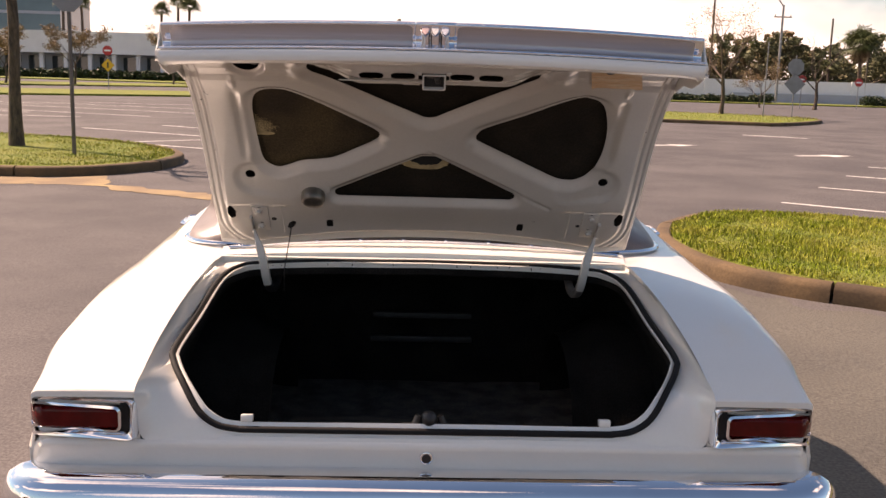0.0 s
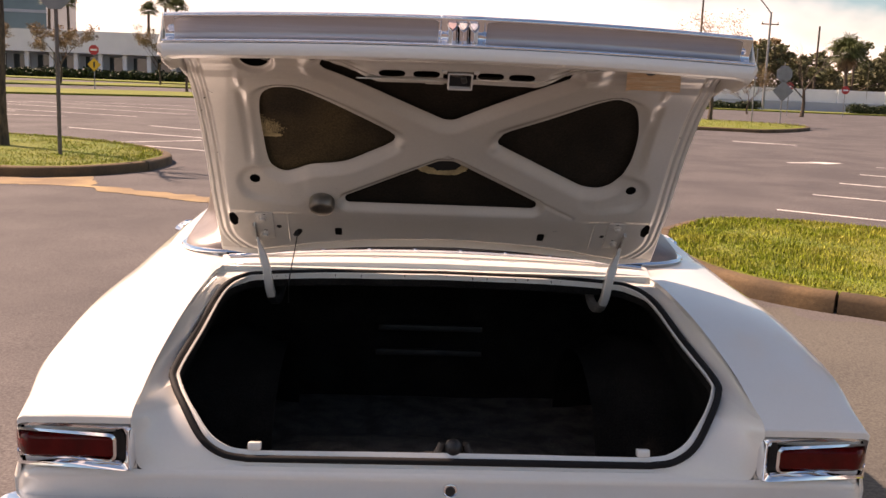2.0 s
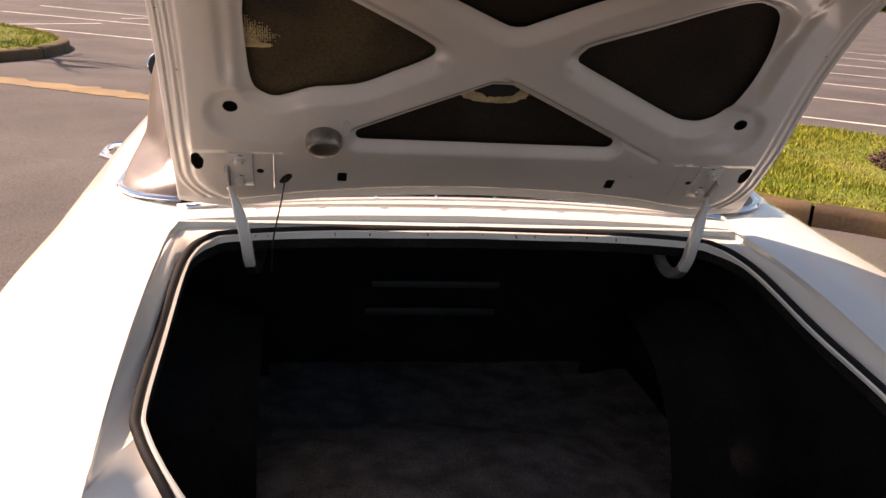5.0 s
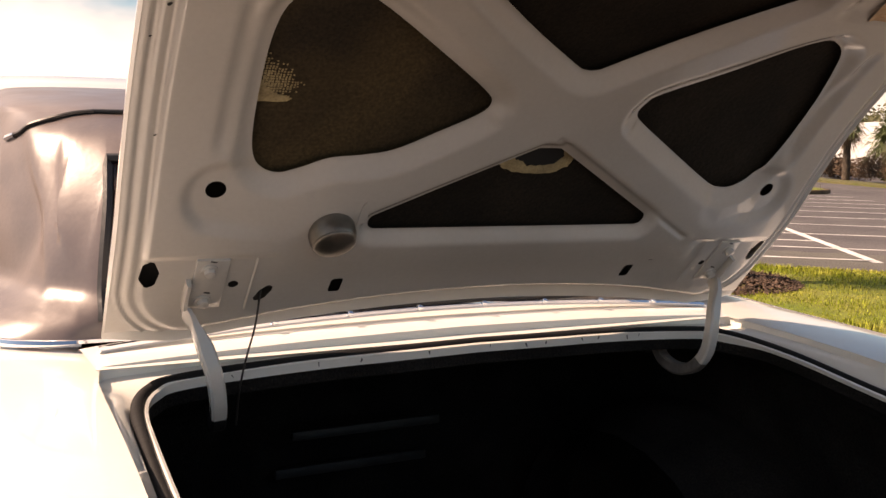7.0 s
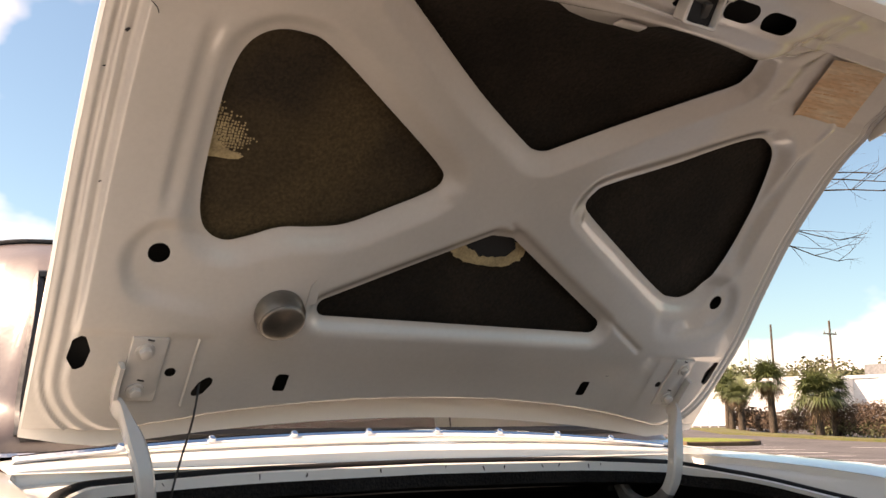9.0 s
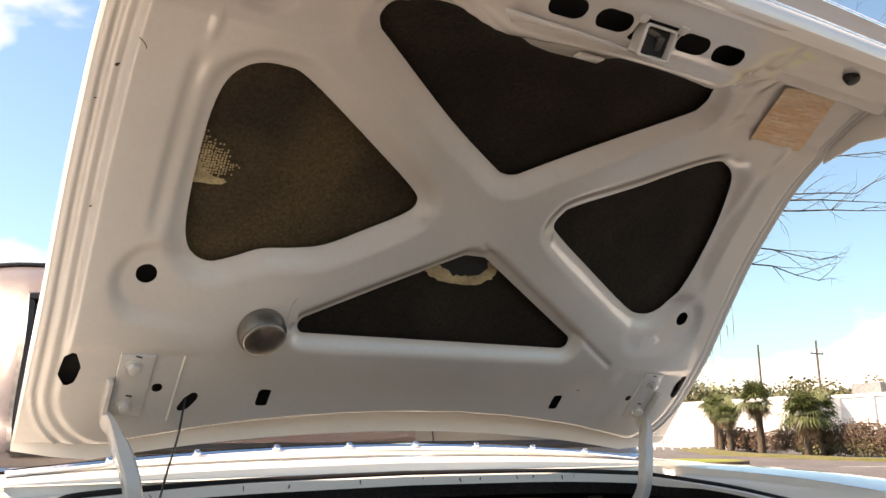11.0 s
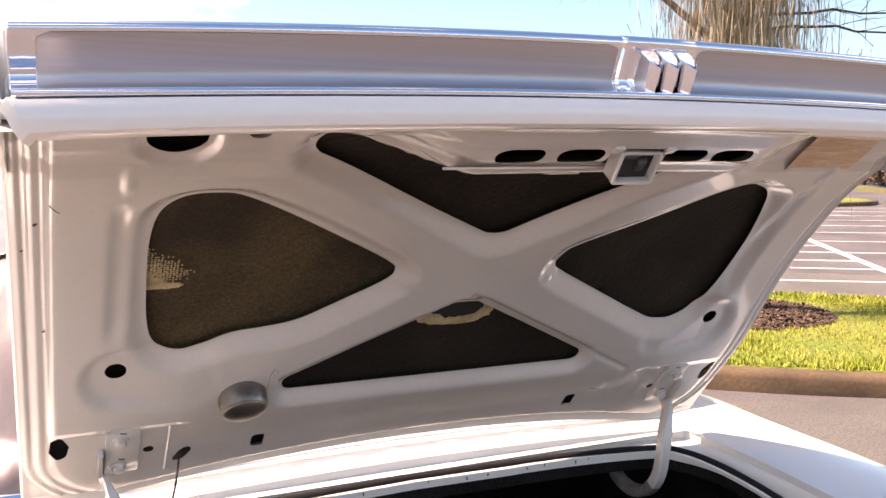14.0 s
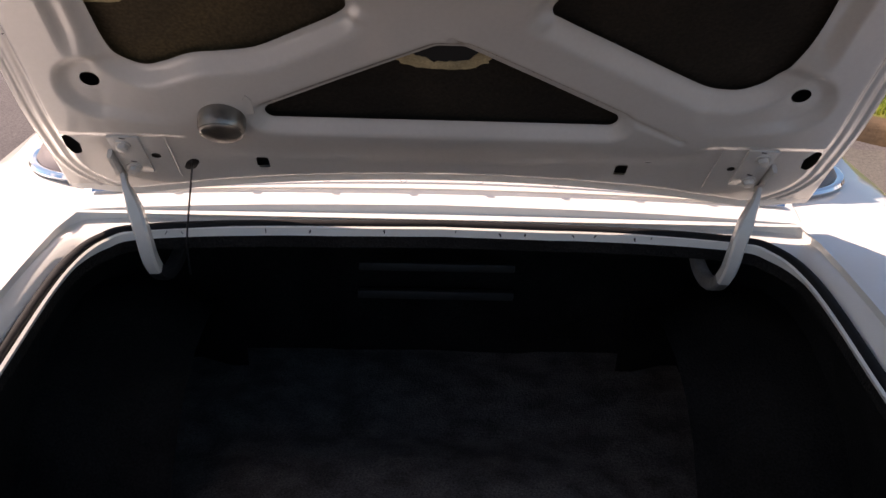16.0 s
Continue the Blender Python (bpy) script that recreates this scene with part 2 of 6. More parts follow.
# ---- mesh helpers ----
class Geo:
    """Gathers the vertices and faces of one mesh."""

    def __init__(self):
        self.v, self.f = [], []

    def add(self, verts, faces):
        o = len(self.v)
        self.v.extend([tuple(p) for p in verts])
        self.f.extend([tuple(i + o for i in q) for q in faces])
        return self

    def loft(self, rings, closed=False, cap=False):
        n = len(rings[0])
        verts = [p for r in rings for p in r]
        faces = []
        for a in range(len(rings) - 1):
            for b in range(n if closed else n - 1):
                c = (b + 1) % n
                faces.append((a * n + b, a * n + c, (a + 1) * n + c, (a + 1) * n + b))
        if cap:
            faces.append(tuple(range(n))[::-1])
            faces.append(tuple((len(rings) - 1) * n + i for i in range(n)))
        return self.add(verts, faces)

    def tube(self, pts, radii, n=8, cap=True, flat=1.0, up=None):
        """A round or flattened tube along points."""
        pts = [Vector(p) for p in pts]
        if not isinstance(radii, (list, tuple)):
            radii = [radii] * len(pts)
        rings, side = [], None
        for i, p in enumerate(pts):
            d = (pts[min(i + 1, len(pts) - 1)] - pts[max(i - 1, 0)]).normalized()
            if side is None:
                ref = Vector(up) if up else (Vector((0, 0, 1)) if abs(d.z) < 0.9 else Vector((0, 1, 0)))
                side = d.cross(ref).normalized()
            side = (side - d * side.dot(d)).normalized()
            other = d.cross(side)
            rings.append([p + (side * math.cos(a) + other * math.sin(a) * flat) * radii[i] for a in [2 * math.pi * k / n for k in range(n)]])
        return self.loft(rings, closed=True, cap=cap)

    def box(self, size, m=None, bevel=0.0):
        bm = bmesh.new()
        bmesh.ops.create_cube(bm, size=1.0, matrix=Matrix.Diagonal((*size, 1)))
        if bevel:
            bmesh.ops.bevel(bm, geom=bm.edges[:], offset=bevel, segments=2, affect="EDGES", profile=0.5)
        return self.bm(bm, m)

    def bm(self, bm, m=None):
        if m is not None:
            bmesh.ops.transform(bm, matrix=m, verts=bm.verts[:])
        bm.verts.index_update()
        self.add([v.co for v in bm.verts], [[v.index for v in f.verts] for f in bm.faces])
        bm.free()
        return self

    def cyl(self, r1, r2, h, m=None, n=20, bevel=0.0):
        bm = bmesh.new()
        bmesh.ops.create_cone(bm, cap_ends=True, segments=n, radius1=r1, radius2=r2, depth=h)
        if bevel:
            bmesh.ops.bevel(bm, geom=[e for e in bm.edges if len(e.link_faces) == 2 and e.calc_face_angle(0) > 0.8], offset=bevel, segments=2, affect="EDGES", profile=0.5)
        return self.bm(bm, m)

    def ball(self, r, m=None, n=16):
        bm = bmesh.new()
        bmesh.ops.create_uvsphere(bm, u_segments=n, v_segments=n // 2, radius=r)
        return self.bm(bm, m)

    def prism(self, outline, depth, m=None, bevel=0.0):
        """A flat outline in x, y, given depth along z."""
        bm = bmesh.new()
        face = bm.faces.new([bm.verts.new((x, y, 0)) for x, y in outline])
        out = bmesh.ops.extrude_face_region(bm, geom=[face])
        bmesh.ops.translate(bm, vec=(0, 0, depth), verts=[g for g in out["geom"] if isinstance(g, bmesh.types.BMVert)])
        bmesh.ops.recalc_face_normals(bm, faces=bm.faces[:])
        if bevel:
            bmesh.ops.bevel(bm, geom=bm.edges[:], offset=bevel, segments=2, affect="EDGES", profile=0.5)
        return self.bm(bm, m)

    def ob(self, name, material, parent=None, label="", smooth=True, sharp=38.0, weld=False, tidy=True):
        me = bpy.data.meshes.new(name)
        me.from_pydata(self.v, [], self.f)
        if tidy:
            bm = bmesh.new()
            bm.from_mesh(me)
            if weld:
                bmesh.ops.remove_doubles(bm, verts=bm.verts[:], dist=1e-5)
            bmesh.ops.recalc_face_normals(bm, faces=bm.faces[:])
            if smooth:
                for f in bm.faces:
                    f.smooth = True
                for e in bm.edges:
                    if len(e.link_faces) == 2 and e.calc_face_angle(0) > radians(sharp):
                        e.smooth = False
            bm.to_mesh(me)
            bm.free()
        me.materials.append(material)
        o = new(name, me)
        if parent:
            o.parent = parent
        if label:
            o["label"] = label
        return o


def spline(nodes, count):
    """A smooth curve through nodes, evenly stepped from node to node."""
    p = [Vector(q) for q in nodes]
    out = []
    for i in range(count):
        u = i / (count - 1) * (len(p) - 1)
        k = min(int(u), len(p) - 2)
        t = u - k
        a, b, c, d = p[max(k - 1, 0)], p[k], p[k + 1], p[min(k + 2, len(p) - 1)]
        out.append(0.5 * (2 * b + (c - a) * t + (2 * a - 5 * b + 4 * c - d) * t * t + (3 * b - a - 3 * c + d) * t ** 3))
    return out


def lerp(xs, ys, x):
    return float(np.interp(x, xs, ys))


def glide(xs, ys, x):
    """A smooth line through points, with no overshoot worth speaking of."""
    k = min(max(int(np.searchsorted(xs, x)) - 1, 0), len(xs) - 2)
    h = xs[k + 1] - xs[k]
    t = min(max((x - xs[k]) / h, 0.0), 1.0)
    sl = [(ys[i + 1] - ys[i]) / (xs[i + 1] - xs[i]) for i in range(len(xs) - 1)]
    m0 = (sl[max(k - 1, 0)] + sl[k]) / 2
    m1 = (sl[k] + sl[min(k + 1, len(sl) - 1)]) / 2
    return (2 * t ** 3 - 3 * t * t + 1) * ys[k] + (t ** 3 - 2 * t * t + t) * h * m0 + (3 * t * t - 2 * t ** 3) * ys[k + 1] + (t ** 3 - t * t) * h * m1


def ground_z(y):
    """The lot falls gently towards the camera."""
    return 0.02 * (min(max(y, 1.0), 150.0) - 1.0)


def empty(name, at, label, category, group="", kind=""):
    o = new(name)
    o.empty_display_size = 0.2
    o.location = at
    return tagged(o, label, category, group, kind)


# ---- ground ----
g = Geo()
xs = [-1500, -300, -100, -40, -15, 0, 15, 40, 100, 300, 1500]
ys = [-1500, -200, -40, -10, 1, 10, 25, 60, 100, 150, 400, 2500]
g.loft([[(x, y, ground_z(y)) for x in xs] for y in ys])
tagged(g.ob("ground", ASPHALT), "worn grey asphalt parking lot", "parking lot", kind="structure")

# ---- the car ----
car = empty("car", (0, 0, 0), "white two-door car with black vinyl top and open trunk on asphalt", "car")

# lid: cross profile of the inner panel (y, z), from the hinge edge to the lip
LID = [(0.845, 1.040), (0.784, 1.108), (0.70, 1.200), (0.64, 1.283), (0.58, 1.362), (0.517, 1.430), (0.464, 1.480), (0.40, 1.525), (0.36, 1.543), (0.32, 1.544), (0.28, 1.521), (0.25, 1.514), (0.226, 1.528), (0.200, 1.544), (0.174, 1.553), (0.146, 1.556)]
_lp = spline([(y, z, 0) for y, z in LID], 400)
_ls = [0.0]
for i in range(1, 400):
    _ls.append(_ls[-1] + (_lp[i] - _lp[i - 1]).length)
_i1 = min(range(400), key=lambda i: abs(_lp[i].x - 0.784))
_off = _ls[_i1] - 0.070
LS = np.array(_ls) - _off
SEND = float(LS[-1])
LY, LZ = np.array([p.x for p in _lp]), np.array([p.y for p in _lp])
TY, TZ = np.gradient(LY, LS), np.gradient(LZ, LS)


def crown(x, y):
    """The rear edge of the lid sags towards its ends."""
    t = np.clip((0.46 - y) / 0.26, 0, 1)
    return -0.014 * (x / 0.6) ** 2 * t * t * (3 - 2 * t)


def lid_at(x, s, w=0.0):
    """A point of the lid's inner side: x across, s from the hinge edge, w towards the trunk."""
    y, z, ty, tz = (np.interp(s, LS, a) for a in (LY, LZ, TY, TZ))
    k = np.hypot(ty, tz)
    return Vector((x, y - tz / k * w, z + ty / k * w + float(crown(x, y))))


def lid_frame(x, s, w=0.0):
    a, b = lid_at(x, s - 0.004), lid_at(x, s + 0.004)
    t = (b - a).normalized()
    n = (lid_at(x, s, 0.01) - lid_at(x, s)).normalized()
    m = Matrix(((1, t.x, n.x), (0, t.y, n.y), (0, t.z, n.z))).to_4x4()
    return Matrix.Translation(lid_at(x, s, w)) @ m


def sd_poly(px, py, poly):
    """Signed distance to a polygon, for arrays; inside is negative."""
    d = np.full(px.shape, 1e9)
    inside = np.zeros(px.shape, bool)
    for (ax, ay), (bx, by) in zip(poly, poly[1:] + poly[:1]):
        ex, ey = bx - ax, by - ay
        wx, wy = px - ax, py - ay
        t = np.clip((wx * ex + wy * ey) / (ex * ex + ey * ey), 0, 1)
        d = np.minimum(d, np.hypot(wx - t * ex, wy - t * ey))
        cross = ((ay > py) != (by > py)) & (px < (bx - ax) * (py - ay) / (by - ay + 1e-12) + ax)
        inside ^= cross
    return np.where(inside, -d, d)


def rounded(pts, count=72):
    """A closed smooth outline through points, as (x, s) pairs."""
    ring = [(a, b, 0) for a, b in pts]
    out = spline(ring[-2:] + ring + ring[:3], (len(ring) + 4) * 8 + 1)
    return [(q.x, q.y) for q in out[16:16 + len(ring) * 8]][::max(1, len(ring) * 8 // count)]


WINDOWS = {
    "left": (rounded([(-0.132, 0.424), (-0.150, 0.446), (-0.246, 0.509), (-0.350, 0.574), (-0.385, 0.584), (-0.422, 0.579), (-0.447, 0.553), (-0.456, 0.505), (-0.456, 0.440), (-0.452, 0.360), (-0.444, 0.323), (-0.428, 0.303), (-0.406, 0.297), (-0.378, 0.308), (-0.342, 0.324), (-0.297, 0.330), (-0.252, 0.340), (-0.198, 0.370), (-0.145, 0.403)]), 0.0),
    "right": (rounded([(0.124, 0.418), (0.130, 0.440), (0.150, 0.458), (0.255, 0.512), (0.368, 0.578), (0.408, 0.579), (0.441, 0.553), (0.462, 0.490), (0.470, 0.430), (0.467, 0.365), (0.447, 0.304), (0.420, 0.280), (0.384, 0.275), (0.343, 0.288), (0.207, 0.364), (0.142, 0.402)]), 0.0),
    "top": (rounded([(-0.274, 0.655), (-0.293, 0.670), (-0.302, 0.688), (-0.294, 0.705), (-0.268, 0.715), (-0.200, 0.748), (-0.110, 0.787), (0.0, 0.797), (0.110, 0.792), (0.190, 0.768), (0.236, 0.730), (0.257, 0.702), (0.262, 0.677), (0.246, 0.650), (0.136, 0.571), (0.030, 0.503), (0.010, 0.492), (-0.010, 0.491), (-0.032, 0.500), (-0.137, 0.561)]), 0.0),
    "bottom": ([(-0.245, 0.213), (-0.015, 0.335), (0.015, 0.335), (0.232, 0.211)], 0.014),
}
HOLES = [("c", -0.445, 0.699, 0.0305), ("c", 0.445, 0.699, 0.0305), ("c", -0.487, 0.275, 0.0135), ("c", 0.487, 0.275, 0.0135)]
HOLES += [("c", -0.438, 0.103, 0.0075), ("c", 0.442, 0.101, 0.0065)]
HOLES += [("s", x, 0.850, 0.0275, 0.0155) for x in (-0.140, -0.069, 0.064, 0.129)]
HOLES += [("b", -0.279, 0.087, 0.0095, 0.0155), ("b", 0.274, 0.087, 0.0095, 0.0155), ("b", 0.0, 0.848, 0.0345, 0.019)]
HOLES += [("p", [(-0.404, 0.066), (-0.396, 0.060), (-0.386, 0.066), (-0.377, 0.082), (-0.377, 0.092), (-0.385, 0.096), (-0.396, 0.086)])]
HOLES += [("p", [(q * 0.558, 0.102), (q * 0.547, 0.109), (q * 0.543, 0.134), (q * 0.554, 0.160), (q * 0.566, 0.150), (q * 0.569, 0.118)]) for q in (-1, 1)]


def window_sd(x, s):
    return {k: sd_poly(x, s, p) - r for k, (p, r) in WINDOWS.items()}


def holes_sd(x, s):
    d = np.full(x.shape, 1e9)
    for kind, *h in HOLES:
        if kind == "c":
            q = np.hypot(x - h[0], s - h[1]) - h[2]
        elif kind == "s":
            q = np.hypot(np.maximum(np.abs(x - h[0]) - h[2] + h[3], 0), s - h[1]) - h[3]
        elif kind == "b":
            q = np.maximum(np.abs(x - h[0]) - h[2], np.abs(s - h[1]) - h[3])
        else:
            q = sd_poly(x, s, h[0])
        d = np.minimum(d, q)
    return d


def ease(t):
    t = np.clip(t, 0, 1)
    return t * t * (3 - 2 * t)


HALF = 0.603     # half the lid's width


def apron(x, s):
    """Outside the latch apron the panel runs on up to the skin."""
    side = ease((np.abs(x) - 0.16) / 0.15)
    inner = np.interp(s, [0.668, 0.690, 0.711, 0.732, 0.753, 0.775, 0.80, 0.83, 0.87, SEND], [0, 0.004, 0.016, 0.034, 0.052, 0.064, 0.068, 0.060, 0.034, 0.005])
    # flat fields in the upper corners
    flat = np.interp(s, [0.64, 0.66, 0.69, 0.72, 0.74, 0.755, 0.766, 0.782, 0.80], [0, 0.008, 0.010, 0.011, 0.026, 0.044, 0.044, 0.004, 0])
    return side * inner + ease((np.abs(x) - 0.315) / 0.04) * flat


def lid_relief(x, s):
    """How far the stamped inner panel stands towards the trunk."""
    ax = np.abs(x)
    w = np.full(x.shape, 0.016)
    for k, d in window_sd(x, s).items():
        reach = 0.036 if k != "bottom" else 0.024
        w -= 0.016 * (1 - ease(d / reach)) * (d < reach)
    # the latch apron lies flush behind the upper window
    cap = 0.001 + 0.010 * ease((s - 0.815) / 0.03) + 0.02 * ease((0.775 - s) / 0.03) + 0.02 * ease((ax - 0.24) / 0.06)
    w = np.minimum(w, cap)
    # how far outside the raised plate with its rounded lower corners
    d = np.where(s < 0.095, np.hypot(np.maximum(ax - 0.467, 0), 0.095 - s) - 0.095, ax - 0.562)
    on = 1 - ease(d / 0.008)
    # dished seats of the small and large holes, with a crisp rim
    t = np.clip((0.480 - ax) / 0.080, 0, 1)
    w -= 0.010 * (1 - 0.75 * t) * (1 - ease((np.hypot(ax - 0.480 + 0.080 * t, (s - 0.266 + 0.012 * t) * 0.9) - 0.034) / 0.024)) * on
    w -= 0.008 * (1 - ease((np.hypot(ax - 0.445, s - 0.699) - 0.035) / 0.012))
    # soft hollow below the lower window; a step above the hinge faces
    mid = 1 - ease((ax - 0.365) / 0.040)
    w -= 0.006 * (1 - ease((s - 0.085) / 0.090)) * mid * on
    w -= 0.004 * (1 - ease((s - 0.155) / 0.018)) * (1 - mid) * on
    # crisp ledge beside the lower window
    t = np.clip((x * 0.347 + (s - 0.374) * -0.198) / (0.347 ** 2 + 0.198 ** 2), 0, 1)
    w -= 0.004 * (1 - ease(np.hypot(x - 0.347 * t, s - 0.374 + 0.198 * t) / 0.007))
    # long valley beside the outer border
    w -= 0.007 * (1 - ease(np.abs(ax - 0.490) / 0.017)) * ease((s - 0.32) / 0.05) * ease((0.60 - s) / 0.05)
    w += 0.004 * (1 - ease(np.hypot((ax - 0.488) / 0.011, (s - 0.630) / 0.034)))
    # dimples at the ends of the X's bars
    for cx, cs in ((-0.118, 0.410), (0.118, 0.405)):
        w += 0.005 * (1 - ease(np.hypot((x - cx) * 1.0, s - cs) / 0.018))
    # stepped border along the sides and round the corners
    w -= 0.008 * ease(d / 0.008)
    w += 0.002 * (1 - ease(np.abs(d - 0.017) / 0.005))
    w -= 0.003 * ease((d - 0.022) / 0.005)
    w += 0.004 * (1 - ease(np.abs(d - 0.033) / 0.004))
    w -= (w - 0.001) * ease((s - 0.868) / (SEND - 0.874))
    return w - apron(x, s)


CELL = 0.0036
nx, ns = int(2 * HALF / CELL), int(SEND / CELL) + 1
gx, gs = np.meshgrid(np.linspace(-HALF, HALF, nx), np.linspace(0.0, SEND, ns))
gs0 = gs.copy()


def cut_sd(x, s):
    d = holes_sd(x, s)
    for q in window_sd(x, s).values():
        d = np.minimum(d, q)
    return d


ii = np.arange(ns * nx).reshape(ns, nx)
quads = np.stack([ii[:-1, :-1], ii[:-1, 1:], ii[1:, 1:], ii[1:, :-1]], -1).reshape(-1, 4)
f0 = cut_sd(gx, gs)
quads = quads[(f0.reshape(-1)[quads] > 1e-4).any(1)]
edge_v = (f0 < 0) & np.isin(ii, np.unique(quads))
for _ in range(4):
    f0 = cut_sd(gx, gs)
    e = 1e-4
    fx, fs = (cut_sd(gx + e, gs) - f0) / e, (cut_sd(gx, gs + e) - f0) / e
    k = fx * fx + fs * fs + 0.05
    gx = np.where(edge_v, gx - f0 * fx / k, gx)
    gs = np.where(edge_v, gs - f0 * fs / k, gs)


def front_edge(x):
    """Where the lid's hinge edge starts: it bows up in the middle."""
    return np.maximum(0.062 * (1 - (x / 0.50) ** 2), 0.0)


gsm = np.maximum(gs, front_edge(gx) + 0.25 * (gs - front_edge(gx)) * (gs < front_edge(gx)) * 0.02)
rel = lid_relief(gx, gsm)
rel = np.where(gs < front_edge(gx), rel - 0.5 * (front_edge(gx) - gs), rel)
yy, zz, ty, tz = (np.interp(gsm, LS, a) for a in (LY, LZ, TY, TZ))
k = np.hypot(ty, tz)
pts = np.stack([gx, yy - tz / k * rel, zz + ty / k * rel + crown(gx, yy)], -1).reshape(-1, 3)

# outer skin, rear face and lip
SKIN = [(0.850, 1.030), (0.842, 1.062), (0.815, 1.128), (0.73, 1.228), (0.67, 1.312), (0.61, 1.392), (0.545, 1.464), (0.48, 1.520), (0.41, 1.566), (0.33, 1.608), (0.25, 1.637), (0.224, 1.6430)]
sk = [(p.x, p.y) for p in spline([(a, b, 0) for a, b in SKIN], 44)]
sk += [(0.206, 1.6445), (0.192, 1.6440), (0.186, 1.638), (0.190, 1.605), (0.178, 1.588), (0.150, 1.5845), (0.1405, 1.5825), (0.1370, 1.577), (0.1355, 1.566), (0.138, 1.559), (0.146, 1.5555), (0.158, 1.5535)]
g = Geo()
cols = [-HALF - 0.002, -HALF + 0.004, -0.55] + [0.05 * k for k in range(-10, 11)] + [0.55, HALF - 0.004, HALF + 0.002]
ska = np.array([0.0] + list(np.cumsum([math.dist(a, b) for a, b in zip(sk, sk[1:])])))
sky_, skz_ = np.array([p[0] for p in sk]), np.array([p[1] for p in sk])
rows = []
for i, (y, z) in enumerate(sk):
    taper = 1.0 if i < 40 else 1.0 - 0.004 * min(1.0, (i - 40) / 6)
    tail = 0.0 if i < 51 else 0.020 * min(1.0, (i - 50) / 4)
    row = []
    for x in cols:
        a = ska[i] + max(0.0, (float(front_edge(np.array(x))) * 0.62 - ska[i] * 0.35)) * max(0.0, 1 - ska[i] / 0.25)
        y, z = float(np.interp(a, ska, sky_)), float(np.interp(a, ska, skz_))
        z += float(crown(x, y))
        row.append((math.copysign(max(abs(x) * taper - tail * (abs(x) > 0.55), 0), x), y + 0.006 * (abs(x) > HALF), z - 0.006 * (abs(x) > HALF)))
    rows.append(row)
# the skin folds in towards the panel along the sides
for sgn in (-1, 1):
    for i, t_ in enumerate(np.linspace(0.0, SEND - 0.004, 45)):
        q = lid_at(sgn * (HALF - 0.001), t_, 0.004 - float(apron(np.array(HALF), np.array(t_))))
        fade = min(1.0, max(0.0, (42 - i) / 8))
        for c, k in ((0, 0.62), (1, 0.50), (2, 0.18)):
            c = c if sgn < 0 else -1 - c
            p = Vector(rows[i][c])
            near = Vector((p.x, q.y, q.z))
            rows[i][c] = tuple(p.lerp(near, k * fade))
g.loft(rows)
# side hems close the gap to the inner panel
for sgn in (-1, 1):
    inner_edge = [lid_at(sgn * (HALF - 0.001), t_, 0.004 - float(apron(np.array(HALF), np.array(t_)))) for t_ in np.linspace(0.0, SEND - 0.004, 45)]
    g.loft([[r[0 if sgn < 0 else -1] for r in rows[:45]], [Vector(r[0 if sgn < 0 else -1]).lerp(q, 0.6) + Vector((sgn * 0.003, 0, 0)) for r, q in zip(rows[:45], inner_edge)], inner_edge])
# side flanges close the rear corners
FLANGE = [(0.40, 1.552), (0.33, 1.592), (0.25, 1.623), (0.215, 1.632), (0.196, 1.632), (0.188, 1.610), (0.170, 1.582), (0.154, 1.566), (0.156, 1.553), (0.20, 1.532), (0.26, 1.520), (0.33, 1.528), (0.40, 1.510)]
for x in (-0.6040, 0.6000):
    g.prism(FLANGE, 0.004, Matrix(((0, 0, 1, x), (1, 0, 0, 0), (0, 1, 0, 0), (0, 0, 0, 1))), bevel=0.001)
for x in (-0.602, 0.562):
    g.prism([(0.146, 1.568), (0.158, 1.5555), (0.20, 1.556), (0.245, 1.559), (0.245, 1.572), (0.20, 1.575)], 0.040, Matrix(((0, 0, 1, x), (1, 0, 0, 0), (0, 1, 0, 0), (0, 0, 0, 1))), bevel=0.001)
lid = g.ob("trunk_lid", PAINT, car, "white painted open trunk lid", sharp=30)

g = Geo()
g.v, g.f = [tuple(p) for p in pts.tolist()], [tuple(q) for q in quads.tolist()]
me = bpy.data.meshes.new("inner_panel")
me.from_pydata(g.v, [], g.f)
me.polygons.foreach_set("use_smooth", [True] * len(me.polygons))
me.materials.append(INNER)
o = new("inner_panel", me)
o.parent = lid
o["label"] = "cream stamped metal inner panel with X brace"

for k, (poly, r) in WINDOWS.items():
    x0, x1 = min(p[0] for p in poly) - r - 0.03, max(p[0] for p in poly) + r + 0.03
    s0, s1 = min(p[1] for p in poly) - r - 0.022, max(p[1] for p in poly) + r + 0.022
    g = Geo()
    depth = 0.012
    rws = []
    for b in range(25):
        s = s0 + (s1 - s0) * b / 24
        rws.append([lid_at(x0 + (x1 - x0) * a / 30, s, -depth - float(apron(np.array(x0 + (x1 - x0) * a / 30), np.array(s))) + 0.0022 * noise.noise(Vector((a * 0.35, b * 0.35, len(k))))) for a in range(31)])
    uv = np.meshgrid(np.linspace(x0, x1, 31), np.linspace(s0, s1, 25))
    own = (window_sd(*uv)[k] < 0.022).reshape(-1)
    g.loft(rws)
    # the pad is cut to the shape of its window
    g.f = [f for f in g.f if any(own[i] for i in f)]
    g.ob("sound_pad", PAD_STAINED if k == "left" else PAD, lid, "brown-stained black fibre pad" if k == "left" else "black fibre sound pad")


